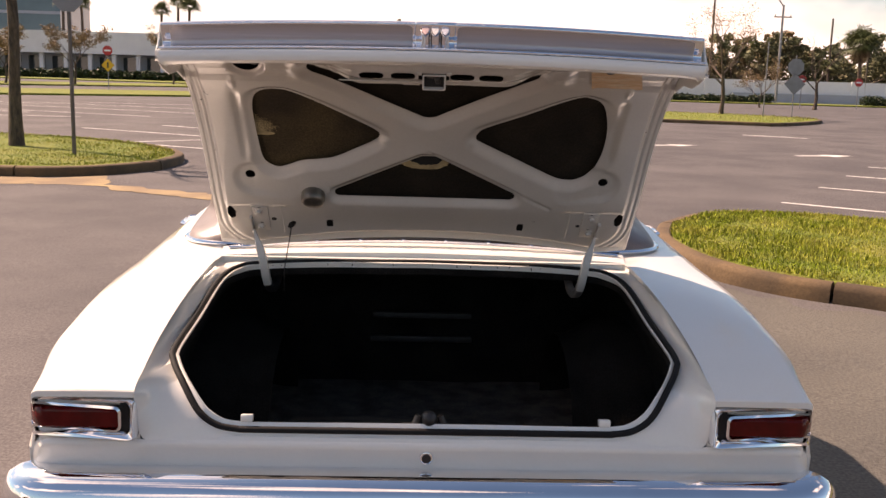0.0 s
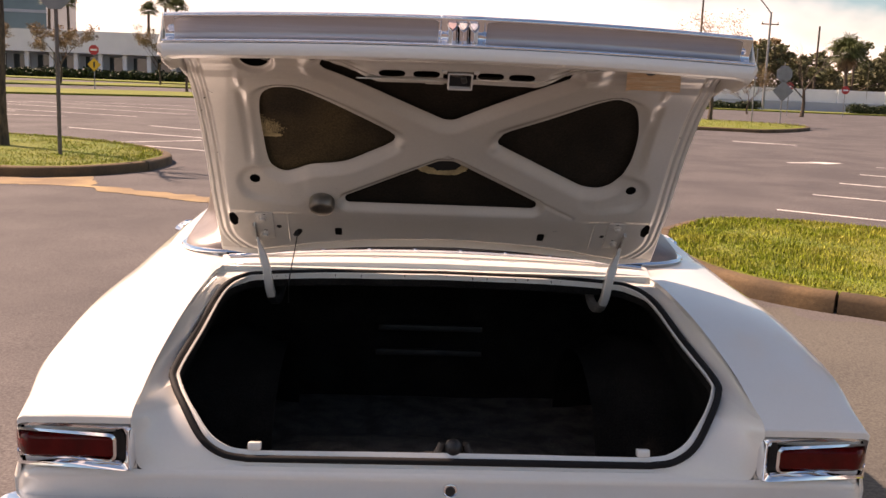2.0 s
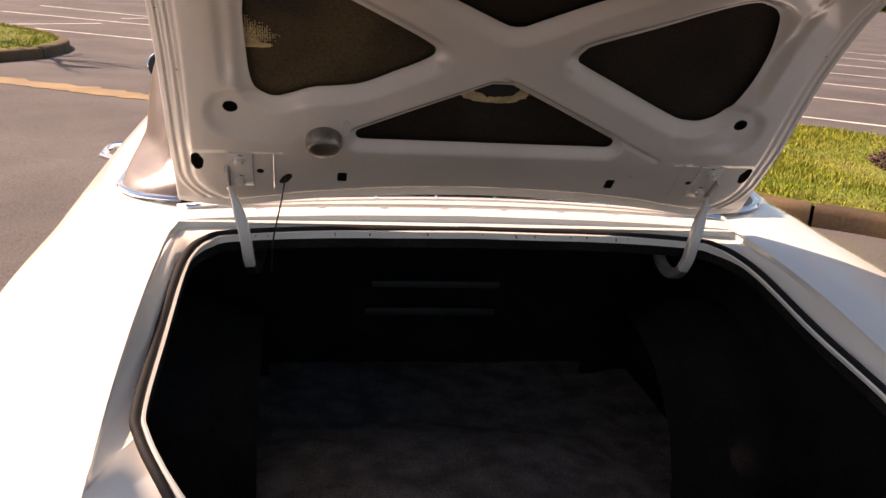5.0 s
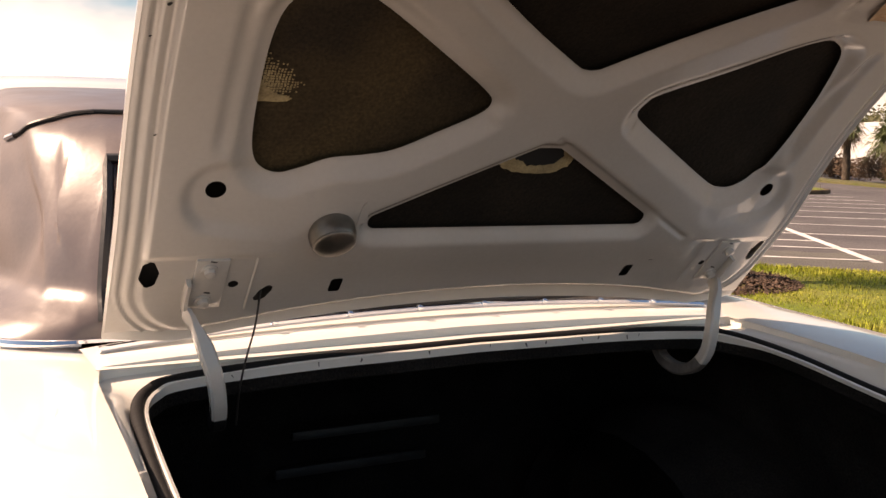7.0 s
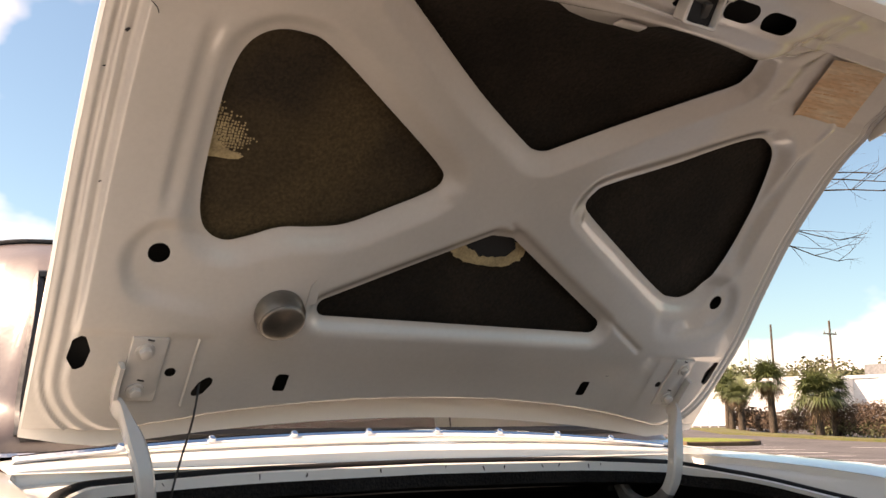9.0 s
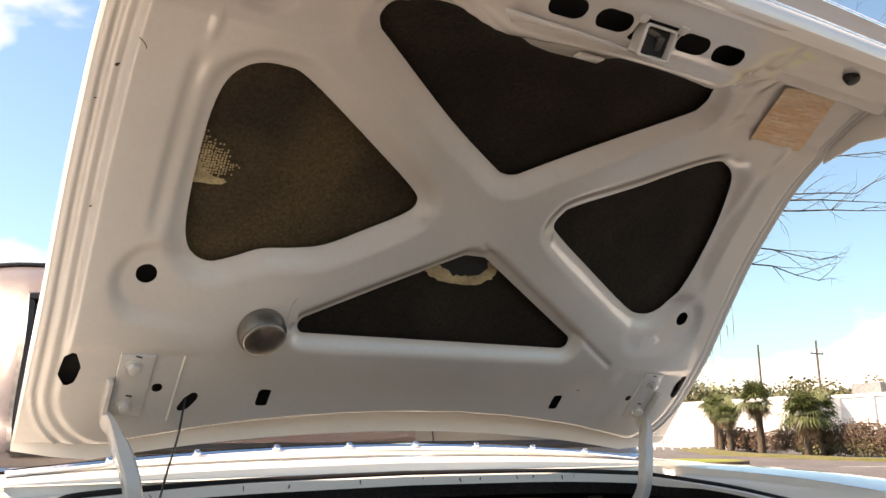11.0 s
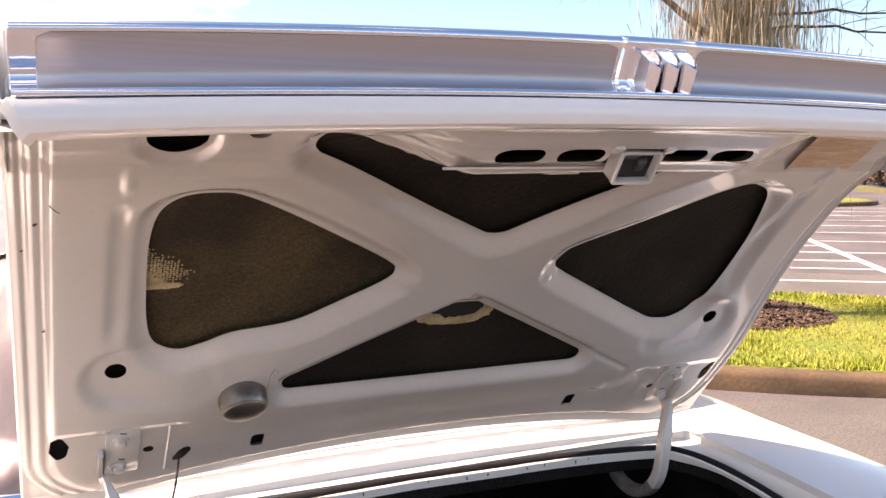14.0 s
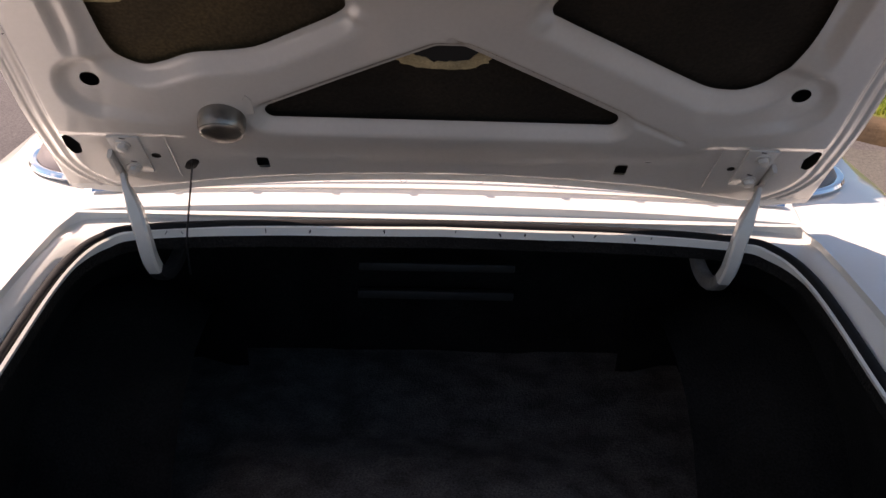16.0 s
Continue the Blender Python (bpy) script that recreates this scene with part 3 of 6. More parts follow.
def lid_patch(name, poly, w, material, label, thick=0.0012, step=12):
    """A thin irregular patch lying on a pad."""
    bm = bmesh.new()
    face = bm.faces.new([bm.verts.new((x, s, 0)) for x, s in poly])
    bmesh.ops.triangulate(bm, faces=[face])
    bmesh.ops.subdivide_edges(bm, edges=bm.edges[:], cuts=2, use_grid_fill=True)
    out = bmesh.ops.extrude_face_region(bm, geom=bm.faces[:])
    for v in [q for q in out["geom"] if isinstance(q, bmesh.types.BMVert)]:
        v.co.z = thick
    for v in bm.verts:
        v.co = lid_at(v.co.x, v.co.y, w + v.co.z)
    return Geo().bm(bm).ob(name, material, lid, label)


# tears that show the pale backing
random.seed(21)
rag = [(-0.464, 0.402), (-0.445, 0.4035), (-0.428, 0.403), (-0.415, 0.4045), (-0.409, 0.409), (-0.418, 0.4125), (-0.431, 0.415), (-0.437, 0.4195), (-0.444, 0.424), (-0.449, 0.431), (-0.456, 0.437), (-0.464, 0.441)]
lid_patch("torn_patch", rag, -0.0092, PAD_TORN, "torn tan backing")
g = Geo()
for a in range(18):
    for b in range(21):
        x, s = -0.462 + a * 0.0040 + random.uniform(-0.0006, 0.0006), 0.408 + b * 0.0037 + random.uniform(-0.0005, 0.0005)
        edge = (x + 0.462) / 0.066 + abs(s - 0.428) / 0.062
        if edge < 0.95 + random.uniform(-0.22, 0.16):
            qx, qs = 0.0019 * (1.15 - 0.55 * edge), 0.0017 * (1.15 - 0.5 * edge)
            sk_ = random.uniform(-0.0008, 0.0008)
            g.add([lid_at(x - qx, s - qs, -0.0086), lid_at(x + qx, s - qs + sk_, -0.0086), lid_at(x + qx * 0.9, s + qs, -0.0086), lid_at(x - qx, s + qs + sk_, -0.0086)], [(0, 1, 2, 3)])
o = g.ob("weave", PAD_TORN, lid, "frayed open weave of the torn pad", smooth=False)
o["kind"] = "stuff"
tear = [(-0.078, 0.318), (-0.066, 0.306), (-0.045, 0.299), (0.0, 0.295), (0.030, 0.298), (0.052, 0.309), (0.057, 0.328), (0.046, 0.338), (0.032, 0.338), (0.038, 0.326), (0.026, 0.314), (0.0, 0.310), (-0.020, 0.309), (-0.034, 0.317), (-0.048, 0.321), (-0.056, 0.333), (-0.068, 0.330)]
# the hole's dark depth is a thin black patch on the pad
lid_patch("torn_hole", [(-0.050, 0.322), (-0.030, 0.312), (0.0, 0.308), (0.028, 0.312), (0.040, 0.326), (0.030, 0.346), (0.0, 0.358), (-0.030, 0.346)], -0.0100, SHADEBLACK, "black hole torn in the pad", 0.0004)
fray = []
for (ax_, as_), (bx_, bs_) in zip(tear, tear[1:] + tear[:1]):
    for k in range(4):
        fray.append((ax_ + (bx_ - ax_) * k / 4 + random.uniform(-0.0012, 0.0012), as_ + (bs_ - as_) * k / 4 + random.uniform(-0.0018, 0.0018)))
lid_patch("torn_patch", fray, -0.0092, PAD_TORN, "torn tan strip of pad backing")

# chips and a hair on the lid's border
for x, t_, dx, ds in ((-0.577, 0.546, 0.003, 0.005), (-0.591, 0.498, 0.002, 0.002), (-0.571, 0.360, 0.002, 0.002), (0.566, 0.470, 0.003, 0.002), (-0.580, 0.800, 0.003, 0.003), (0.31, 0.118, 0.005, 0.001)):
    w_ = float(lid_relief(np.array([x]), np.array([t_]))[0]) + 0.0012
    lid_patch("chip", [(x - dx, t_ - ds * 0.2), (x, t_ - ds * 0.5), (x + dx, t_ + ds * 0.4), (x + dx * 0.4, t_ + ds * 0.6), (x - dx * 0.5, t_ + ds * 0.3)], w_, RUBBER, "", 0.0006)

# rear bar: chrome cove, satin inserts, emblem
COVE = [(0.198, 1.6525), (0.184, 1.6562), (0.174, 1.6560), (0.1672, 1.6530), (0.1650, 1.6480), (0.1662, 1.6425), (0.1700, 1.6330), (0.1745, 1.6210), (0.1780, 1.6110), (0.1790, 1.6040), (0.1770, 1.5975), (0.1720, 1.5925), (0.1640, 1.5900), (0.1540, 1.5892), (0.1490, 1.5905), (0.1450, 1.5905), (0.1430, 1.5875), (0.1440, 1.5845)]
cove = [(p.x, p.y if p.y < 1.605 else 1.605 + (p.y - 1.605) * 0.84) for p in spline([(a, b, 0) for a, b in COVE], 60)]
BEND = 0.593


def sag(x):
    return float(crown(x, 0.15))


g = Geo()
def drop(x, z):
    """The bar grows a little lower towards its ends."""
    return sag(x) - 0.004 * (x / BEND) ** 2 * max(0.0, (z - 1.590) / 0.058)


g.loft([[(x, y, z + drop(x, z)) for x in np.linspace(-BEND, BEND, 25)] for y, z in cove])
for sgn in (-1, 1):
    # the end plate folds back to the lid
    g.loft([[(sgn * (BEND + dx), y + (0.190 - y) * f, z + drop(BEND, z)) for y, z in cove if z > 1.590] for dx, f in ((0.0, 0.0), (0.0012, 0.04), (0.0018, 0.12), (0.0018, 1.0))])
g.ob("chrome_bar", CHROME, lid, "concave chrome bar along the rear edge")
for sgn in (-1, 1):
    g = Geo()
    face = [(y - 0.0012, z) for y, z in cove if 1.5918 < z < 1.6375 and y > 0.160]
    cols_ = [0.0485, 0.0495] + list(np.linspace(0.08, 0.545, 12)) + [0.5735, 0.5750]
    rows_ = []
    for k, (y, z) in enumerate(face):
        u = k / (len(face) - 1)
        pinch = 0.010 * (max(0, 1 - u / 0.12) ** 2)
        rows_.append([(sgn * min(max(x, 0.0485 + pinch), 0.5750 - pinch), y + (0.0012 if m in (0, len(cols_) - 1) else 0), z + drop(x, z)) for m, x in enumerate(cols_)])
    g.loft(rows_)
    g.ob("satin_insert", BRUSHED, lid, "satin aluminium trim insert")
g = Geo()
base = [(y - 0.003, z) for y, z in cove if 1.5895 < z < 1.650 and y > 0.158]
g.loft([[(x, y + dy, z) for y, z in base] for x, dy in ((-0.0455, 0.004), (-0.043, 0.0), (-0.040, -0.001), (0.040, -0.001), (0.043, 0.0), (0.0455, 0.004))])
emblem = g.ob("emblem_base", CHROME, lid, "chrome emblem base plate")
SHIELD = [(-0.0098, 0.0), (0.0098, 0.0), (0.0104, 0.018), (0.0075, 0.030), (0.0, 0.040), (-0.0075, 0.030), (-0.0104, 0.018)]
for x, c in ((-0.0218, (0.62, 0.42, 0.40)), (0.0, (0.66, 0.62, 0.61)), (0.0218, (0.56, 0.56, 0.62))):
    g = Geo()
    g.loft([[(x + px * q, (0.182 if v < 0.001 else 0.1700) - v * (0.86 if zz > 1.6 else 0.62) * q, zz if zz < 1.6 else 1.6405 - v * 0.66 + up) for px, v in SHIELD] for q, zz, up in ((0.97, 1.590, 0), (1.0, 1.9, -0.0015), (0.95, 1.9, 0.0), (0.80, 1.9, -0.0006))], closed=True, cap=True)
    shield = g.ob("shield", CHROME, emblem, "chrome shield of the emblem", sharp=25)
    g = Geo()
    g.loft([[(x + px * q, 0.1685 - (v * q + 0.004) * 0.86, 1.6402 - (v * q + 0.004) * 0.66 + up) for px, v in SHIELD] for q, up in ((0.76, -0.001), (0.74, 0.0008), (0.60, 0.0011))], closed=True, cap=True)
    g.ob("enamel", mat("enamel", c, 0.25, coat=0.5, grain=0.5, gscale=300.0), emblem, "enamel face of the shield")

# latch, bumpers, cap, plates and bolts on the lid
LATCHM = mat("worn_latch_steel", (0.14, 0.13, 0.12), 0.45, metal=0.7, vary=0.4, vscale=40.0)
g = Geo()
fm = Matrix(((1, 0, 0, 0.001), (0, -0.57, -0.82, 0.208), (0, 0.82, -0.57, 1.5205), (0, 0, 0, 1)))
ring = [(-1, -0.9), (-0.9, -1), (0.9, -1), (1, -0.9), (1, 0.9), (0.9, 1), (-0.9, 1), (-1, 0.9)]
# a short square tube that hangs in its notch, open towards the striker
g.loft([[fm @ Vector((a * hx, b * hy, w_)) for a, b in ring] for hx, hy, w_ in ((0.0250, 0.0195, -0.014), (0.0252, 0.0197, 0.000), (0.0262, 0.0206, 0.004), (0.0262, 0.0206, 0.0065), (0.0254, 0.0198, 0.0075), (0.0228, 0.0172, 0.0072), (0.0222, 0.0166, 0.0050), (0.0220, 0.0164, -0.014))], closed=True)
for x in (-0.033, 0.033):
    g.box((0.012, 0.012, 0.004), lid_frame(x, 0.866) @ pose(0, 0, 0.012), bevel=0.001)
g.prism([(-0.215, 0.225), (-0.188, 0.250), (-0.160, 0.274), (-0.128, 0.290), (-0.095, 0.296), (-0.060, 0.294), (-0.030, 0.282), (-0.008, 0.264), (0.015, 0.255), (0.015, 0.235)], 0.003, pose(0, 0, 1.5095 - 0.003, math.degrees(0.045), 0, 0), bevel=0.001)
g.box((0.040, 0.016, 0.004), pose(-0.050, 0.272, 1.5135, 2.6), bevel=0.0018)
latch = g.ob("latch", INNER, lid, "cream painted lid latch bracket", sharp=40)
# an added black block supplies the shade inside the tube
g = Geo()
g.box((0.0438, 0.0326, 0.010), fm @ pose(0, 0, -0.007))
g.ob("latch_shade", SHADEBLACK, latch, "dark inside of the latch")
g = Geo()
g.box((0.012, 0.020, 0.010), fm @ pose(0.008, 0.0, -0.003, 20, 0, 12), bevel=0.003)
g.box((0.034, 0.008, 0.006), fm @ pose(0.0, 0.009, -0.004, 0, 6, -8), bevel=0.002)
g.ob("catch", LATCHM, latch, "worn steel catch")


def sheet_s(x, t):
    a = float(front_edge(np.array(x))) + 0.002
    return a + (SEND - 0.03 - a) * t


# black sheet added for the shade seen through the panel's holes
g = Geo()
g.loft([[lid_at(x, sheet_s(x, t_), -0.024 + 0.014 * float(ease(np.array((0.16 - sheet_s(x, t_)) / 0.05))) - float(apron(np.array(x), np.array(sheet_s(x, t_))))) for x in np.linspace(-0.585, 0.585, 40)] for t_ in np.linspace(0.0, 1.0, 60)])
g.ob("shade_sheet", SHADEBLACK, lid, "dark cavity behind the inner panel")
for x in (-0.398, 0.398):
    g = Geo()
    g.cyl(0.0125, 0.0105, 0.016, Matrix.Translation(lid_at(x, 0.864, float(lid_relief(np.array([x]), np.array([0.864]))[0]) + 0.005)) @ lid_frame(x, 0.864).to_3x3().to_4x4(), bevel=0.004)
    g.ob("bumper_stop", RUBBER, lid, "black rubber bump stop")
g = Geo()
g.cyl(0.0345, 0.0335, 0.036, lid_frame(-0.318, 0.212) @ pose(0, 0, 0.003, 13) @ pose(0, 0, 0.018), n=40, bevel=0.009)
g.ball(0.0305, lid_frame(-0.318, 0.212) @ pose(0, 0, 0.003, 13) @ pose(0, 0, 0.0345) @ Matrix.Diagonal((1, 1, 0.24, 1)), n=32)
g.ob("speaker_cap", CAPMETAL, lid, "dull round pewter-grey cap")
g = Geo()
g.prism([(0.0, 0.0), (0.014, 0.004), (0.013, 0.030), (0.006, 0.040), (0.001, 0.030)], 0.0015, lid_frame(-0.284, 0.222) @ pose(0, 0, 0.016))
g.ob("clip", INNER, lid, "small bent metal clip")
def relief_at(x, t_):
    return float(lid_relief(np.array([x]), np.array([t_]))[0])


for sgn in (-1, 1):
    g = Geo()
    h_ = relief_at(sgn * 0.474, 0.108)
    g.box((0.046, 0.104, 0.006), lid_frame(sgn * 0.474, 0.108) @ pose(0, 0, h_ + 0.001), bevel=0.0015)
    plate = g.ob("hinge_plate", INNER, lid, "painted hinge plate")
    for t_ in (0.074, 0.140):
        g = Geo()
        g.cyl(0.0085, 0.0085, 0.010, lid_frame(sgn * 0.478, t_) @ pose(0, 0, h_ + 0.009, 0, 0, 20), n=6, bevel=0.001)
        g.cyl(0.012, 0.012, 0.003, lid_frame(sgn * 0.478, t_) @ pose(0, 0, h_ + 0.0052), n=18)
        g.ob("bolt", INNER, lid, "painted hinge bolt")
        g = Geo()
        g.box((0.009, 0.0025, 0.001), lid_frame(sgn * 0.474, t_ + 0.017) @ pose(0, 0, h_ + 0.0042, 0, 0, -12), bevel=0.0003)
        g.ob("slot", SHADEBLACK, lid)
    g = Geo()
    for a, b in ((-0.0015, 0.0015), (0.0015, -0.0005)):
        g.loft([[lid_at(sgn * (0.413 + a), t_, relief_at(sgn * 0.413, t_) + b + 0.0006) for t_ in np.linspace(0.045, 0.160, 14)], [lid_at(sgn * (0.413 + a + 0.0022), t_, relief_at(sgn * 0.413, t_) + 0.0002) for t_ in np.linspace(0.045, 0.160, 14)]])
    g.ob("seam", INNER, lid, "pressed seam of the hinge flange")
# a stray hair on the border
g = Geo()
g.tube(spline([lid_at(-0.563, 0.589, relief_at(-0.563, 0.589) + 0.001), lid_at(-0.557, 0.586, relief_at(-0.557, 0.586) + 0.006), lid_at(-0.553, 0.578, relief_at(-0.553, 0.578) + 0.003)], 8), 0.0006, n=5)
g.ob("hair", RUBBER, lid, "dark hair stuck to the paint")
# paper label with unreadable print


def label_at(u, v, w):
    """A point of the flat label: u across, v up, from 0 to 1."""
    lo = Vector((0.395, 0.396, 1.514)).lerp(Vector((0.519, 0.390, 1.515)), u)
    hi = Vector((0.370, 0.292, 1.5685)).lerp(Vector((0.486, 0.280, 1.5740)), u)
    curl = 0.006 * max(0.0, 1 - u / 0.12) * max(0.0, 1 - abs(v - 0.18) / 0.2)
    return lo.lerp(hi, v) + Vector((0, 0.46, -0.885)).normalized() * (w + curl)


g = Geo()
g.loft([[label_at(a / 10, b / 12, 0.002) for a in range(11)] for b in range(13)])
paper = g.ob("paper_label", STICKER, lid, "faded orange printed paper label")
random.seed(33)
for b in range(15):
    v0 = 0.05 + b * 0.061
    u, u1 = 0.05 + random.uniform(0, 0.10), random.choice((0.94, 0.9, 0.72, 0.5))
    while u < u1:
        w_ = random.uniform(0.05, 0.22)
        if random.random() < 0.66:
            g = Geo()
            tall = random.uniform(0.008, 0.026)
            g.loft([[label_at(min(u + w_ * a / 2, 0.96), v0 + dy, 0.0026) for a in range(3)] for dy in (0, tall)])
            g.ob("print_bar", PRINT, paper)
        u += w_ + random.uniform(0.012, 0.03)
# the spark of thread and the black wire
g = Geo()
g.tube(spline([lid_at(-0.390, 0.076, 0.0), (-0.398, 0.778, 1.06), (-0.408, 0.790, 1.01), (-0.416, 0.800, 0.96), (-0.418, 0.815, 0.90)], 14), 0.0016, n=6)
g.ob("wire", BLACKP, car, "thin black wire to the trunk lid")

# hinge arms: flat gooseneck with a gusset on the lid
for sgn in (-1, 1):
    path = spline([lid_at(sgn * 0.503, 0.118, 0.010), lid_at(sgn * 0.502, 0.060, 0.014), (sgn * 0.492, 0.765, 1.070), (sgn * 0.478, 0.752, 1.035), (sgn * 0.467, 0.744, 0.995), (sgn * 0.461, 0.748, 0.955), (sgn * 0.456, 0.772, 0.922), (sgn * 0.450, 0.810, 0.910), (sgn * 0.444, 0.846, 0.922), (sgn * 0.440, 0.862, 0.946)], 40)
    rings = []
    for i, p in enumerate(path):
        d = (path[min(i + 1, 39)] - path[max(i - 1, 0)]).normalized()
        a = Vector((1, 0, 0))
        a = (a - d * a.dot(d)).normalized()
        b = d.cross(a)
        w = lerp([0, 8, 13, 39], [0.0035, 0.0045, 0.0115, 0.0105], i)
        h = lerp([0, 8, 13, 39], [0.017, 0.014, 0.010, 0.012], i)
        rings.append([p + a * w * ca + b * h * sa for ca, sa in ((-1, -0.7), (-0.7, -1), (0.7, -1), (1, -0.7), (1, 0.7), (0.7, 1), (-0.7, 1), (-1, 0.7))])
    g = Geo()
    g.loft(rings[:25], closed=True, cap=True)
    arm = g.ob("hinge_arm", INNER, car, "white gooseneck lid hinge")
    # the hooks are coloured dark to stand in for trunk shade, the left darkest
    g = Geo()
    g.loft(rings[24:], closed=True, cap=True)
    g.ob("hook", SHADESTEEL if sgn > 0 else SEAL, arm, "grimy lower hook of the hinge")

# ---- body ----
ZT = ([-0.03, 0.0, 0.05, 0.1, 0.165, 0.29, 0.49, 0.7, 0.86, 1.0, 1.3, 1.8, 2.4, 3.0, 3.6, 4.2, 4.6, 4.75], [0.866, 0.876, 0.893, 0.907, 0.923, 0.945, 0.972, 0.988, 0.996, 1.004, 1.018, 1.035, 1.05, 1.06, 1.055, 1.03, 0.99, 0.95])
XO = ([-0.03, 0.06, 0.15, 0.25, 0.45, 0.6, 0.85, 1.0, 2.0, 3.5, 4.4, 4.75], [0.826, 0.840, 0.857, 0.868, 0.874, 0.873, 0.868, 0.870, 0.890, 0.890, 0.860, 0.800])


def side_ring(y, sgn):
    zt, xo = glide(*ZT, y), glide(*XO, y)
    xi = lerp([-0.03, 0.35, 0.70, 0.78, 0.846, 0.96, 1.0, 1.10, 1.3, 3.0, 3.2, 4.75], [0.612, 0.617, 0.618, 0.617, 0.608, 0.620, 0.622, 0.740, 0.780, 0.790, 0.70, 0.60], y)
    low = 0.27 + ground_z(y)
    r = lerp([-0.03, 0.05, 0.3], [0.25, 0.6, 1.0], y)
    q = [(xi, zt), (xi + (xo - xi) * 0.25, zt + 0.004 * r), (xi + (xo - xi) * 0.55, zt + 0.003 * r), (xo - 0.050 * r, zt - 0.004 * r), (xo - 0.024 * r, zt - 0.013 * r), (xo - 0.008 * r, zt - 0.030 * r), (xo, zt - 0.055 * r), (xo + 0.006, zt - 0.10), (xo + 0.026, zt - 0.17), (xo + 0.024, zt - 0.22), (xo + 0.006, zt - 0.34), (xo - 0.02, zt - 0.50), (xo - 0.07, low)]
    return [(sgn * x, y if z > zt - 0.02 else max(y, 0.002 if z > zt - 0.12 else 0.034), z) for x, z in q]


ARCH = [(0.98, 0.36), (3.86, 0.36)]       # wheel arches: y, radius
STA = [-0.03, -0.02, -0.01, 0.0, 0.015, 0.03, 0.05, 0.07, 0.09, 0.12, 0.15, 0.18, 0.21, 0.25, 0.29, 0.34, 0.40, 0.47, 0.55, 0.62, 0.7, 0.78, 0.846, 0.90, 0.96, 1.0, 1.05, 1.1, 1.2, 1.4, 1.7, 2.0, 2.4, 2.8, 3.0, 3.2, 3.5, 3.8, 4.1, 4.4, 4.6, 4.7, 4.75]
for sgn, nm in ((-1, "left"), (1, "right")):
    g = Geo()
    g.loft([side_ring(y, sgn) for y in STA])
    # folded lip of the rear edge over the lamp
    edge = [q for q in side_ring(-0.03, sgn)[:6]]
    g.loft([edge, [(x, y - 0.003, z - 0.003) for x, y, z in edge], [(x, y - 0.003, min(z, 0.866) - 0.015) for x, y, z in edge], [(x, y + 0.02, min(z, 0.866) - 0.017) for x, y, z in edge]])
    g.ob("side_panel", PAINT, car, "glossy white fender and body side", sharp=45)

# tail panel below and beside the opening
g = Geo()
rws = []
for z, y in ((0.7515, -0.0095), (0.748, -0.0125), (0.742, -0.016), (0.734, -0.014), (0.726, -0.008), (0.690, 0.0), (0.660, 0.006), (0.60, 0.03), (0.45, 0.08)):
    flare = 0.832 + 0.028 * float(ease(np.array((0.758 - z) / 0.050)))
    rws.append([(x * flare, y + 0.040 * max(0, (abs(x) - 0.955) / 0.045) ** 2, z) for x in np.linspace(-1, 1, 61)])
g.loft(rws)
for sgn in (-1, 1):
    g.loft([[(sgn * x, -0.006, z) for x in (0.610, 0.70, 0.79, 0.822)] for z in (0.745, 0.80, 0.849)])
g.ob("tail_panel", PAINT, car, "white painted tail panel", sharp=50)
g = Geo()
g.cyl(0.016, 0.014, 0.012, pose(0, -0.012, 0.720, 90), n=28, bevel=0.003)
lock = g.ob("trunk_lock", CHROME, car, "chrome trunk key lock")
g = Geo()
g.cyl(0.010, 0.010, 0.004, pose(0, -0.019, 0.720, 90), n=24)
g.ob("keyhole", BLACKP, lock)

# gutter round the opening
R0 = [(0, -0.011, 0.7495), (0.40, -0.011, 0.7495), (0.52, -0.011, 0.7495), (0.592, -0.011, 0.7505), (0.610, -0.009, 0.766), (0.6125, -0.013, 0.815), (0.613, -0.030, 0.866), (0.6145, 0.1, 0.903), (0.619, 0.35, 0.954), (0.620, 0.6, 0.981), (0.620, 0.78, 0.992), (0.612, 0.846, 0.996), (0.56, 0.856, 1.001), (0.3, 0.864, 1.010), (0, 0.868, 1.014)]
R2 = [(0, -0.003, 0.772), (0.36, -0.003, 0.772), (0.41, -0.002, 0.773), (0.453, -0.002, 0.782), (0.493, 0.008, 0.809), (0.535, 0.050, 0.858), (0.571, 0.115, 0.887), (0.584, 0.180, 0.899), (0.589, 0.42, 0.920), (0.587, 0.62, 0.950), (0.578, 0.73, 0.963), (0.552, 0.790, 0.972), (0.50, 0.815, 0.979), (0.3, 0.824, 0.988), (0, 0.829, 0.992)]
N = 113
h0, h2 = spline(R0, N), spline(R2, N)


def whole(half):
    return [Vector((-p.x, p.y, p.z)) for p in half[::-1]] + half[1:]


o0, o2 = whole(h0), whole(h2)
cen = Vector((0, 0.45, 0.88))


def inward(p, d, dz=0.0):
    q = cen - p
    return p + Vector((q.x * (abs(p.x) > 0.2) * 1.0, q.y, q.z * 0.3)).normalized() * d + Vector((0, 0, dz))


deep_ = [0.010 + 0.006 * float(ease(np.array((p.y - 0.78) / 0.06))) if p.y > 0 else 0.002 for p in o0]
o1 = [a * 0.93 + b * 0.07 - Vector((0, 0, k)) for a, b, k in zip(o0, o2, deep_)]
o15 = []
for a, b, k in zip(o0, o2, deep_):
    p = a * 0.35 + b * 0.65 - Vector((0, 0, k + 0.002))
    p.z += (a.z - b.z) * 0.45 * float(ease(np.array((p.y - 0.25) / 0.3)))
    o15.append(p)
sill = [0.010 * float(ease(np.array((0.06 - p.y) / 0.05))) for p in o2]
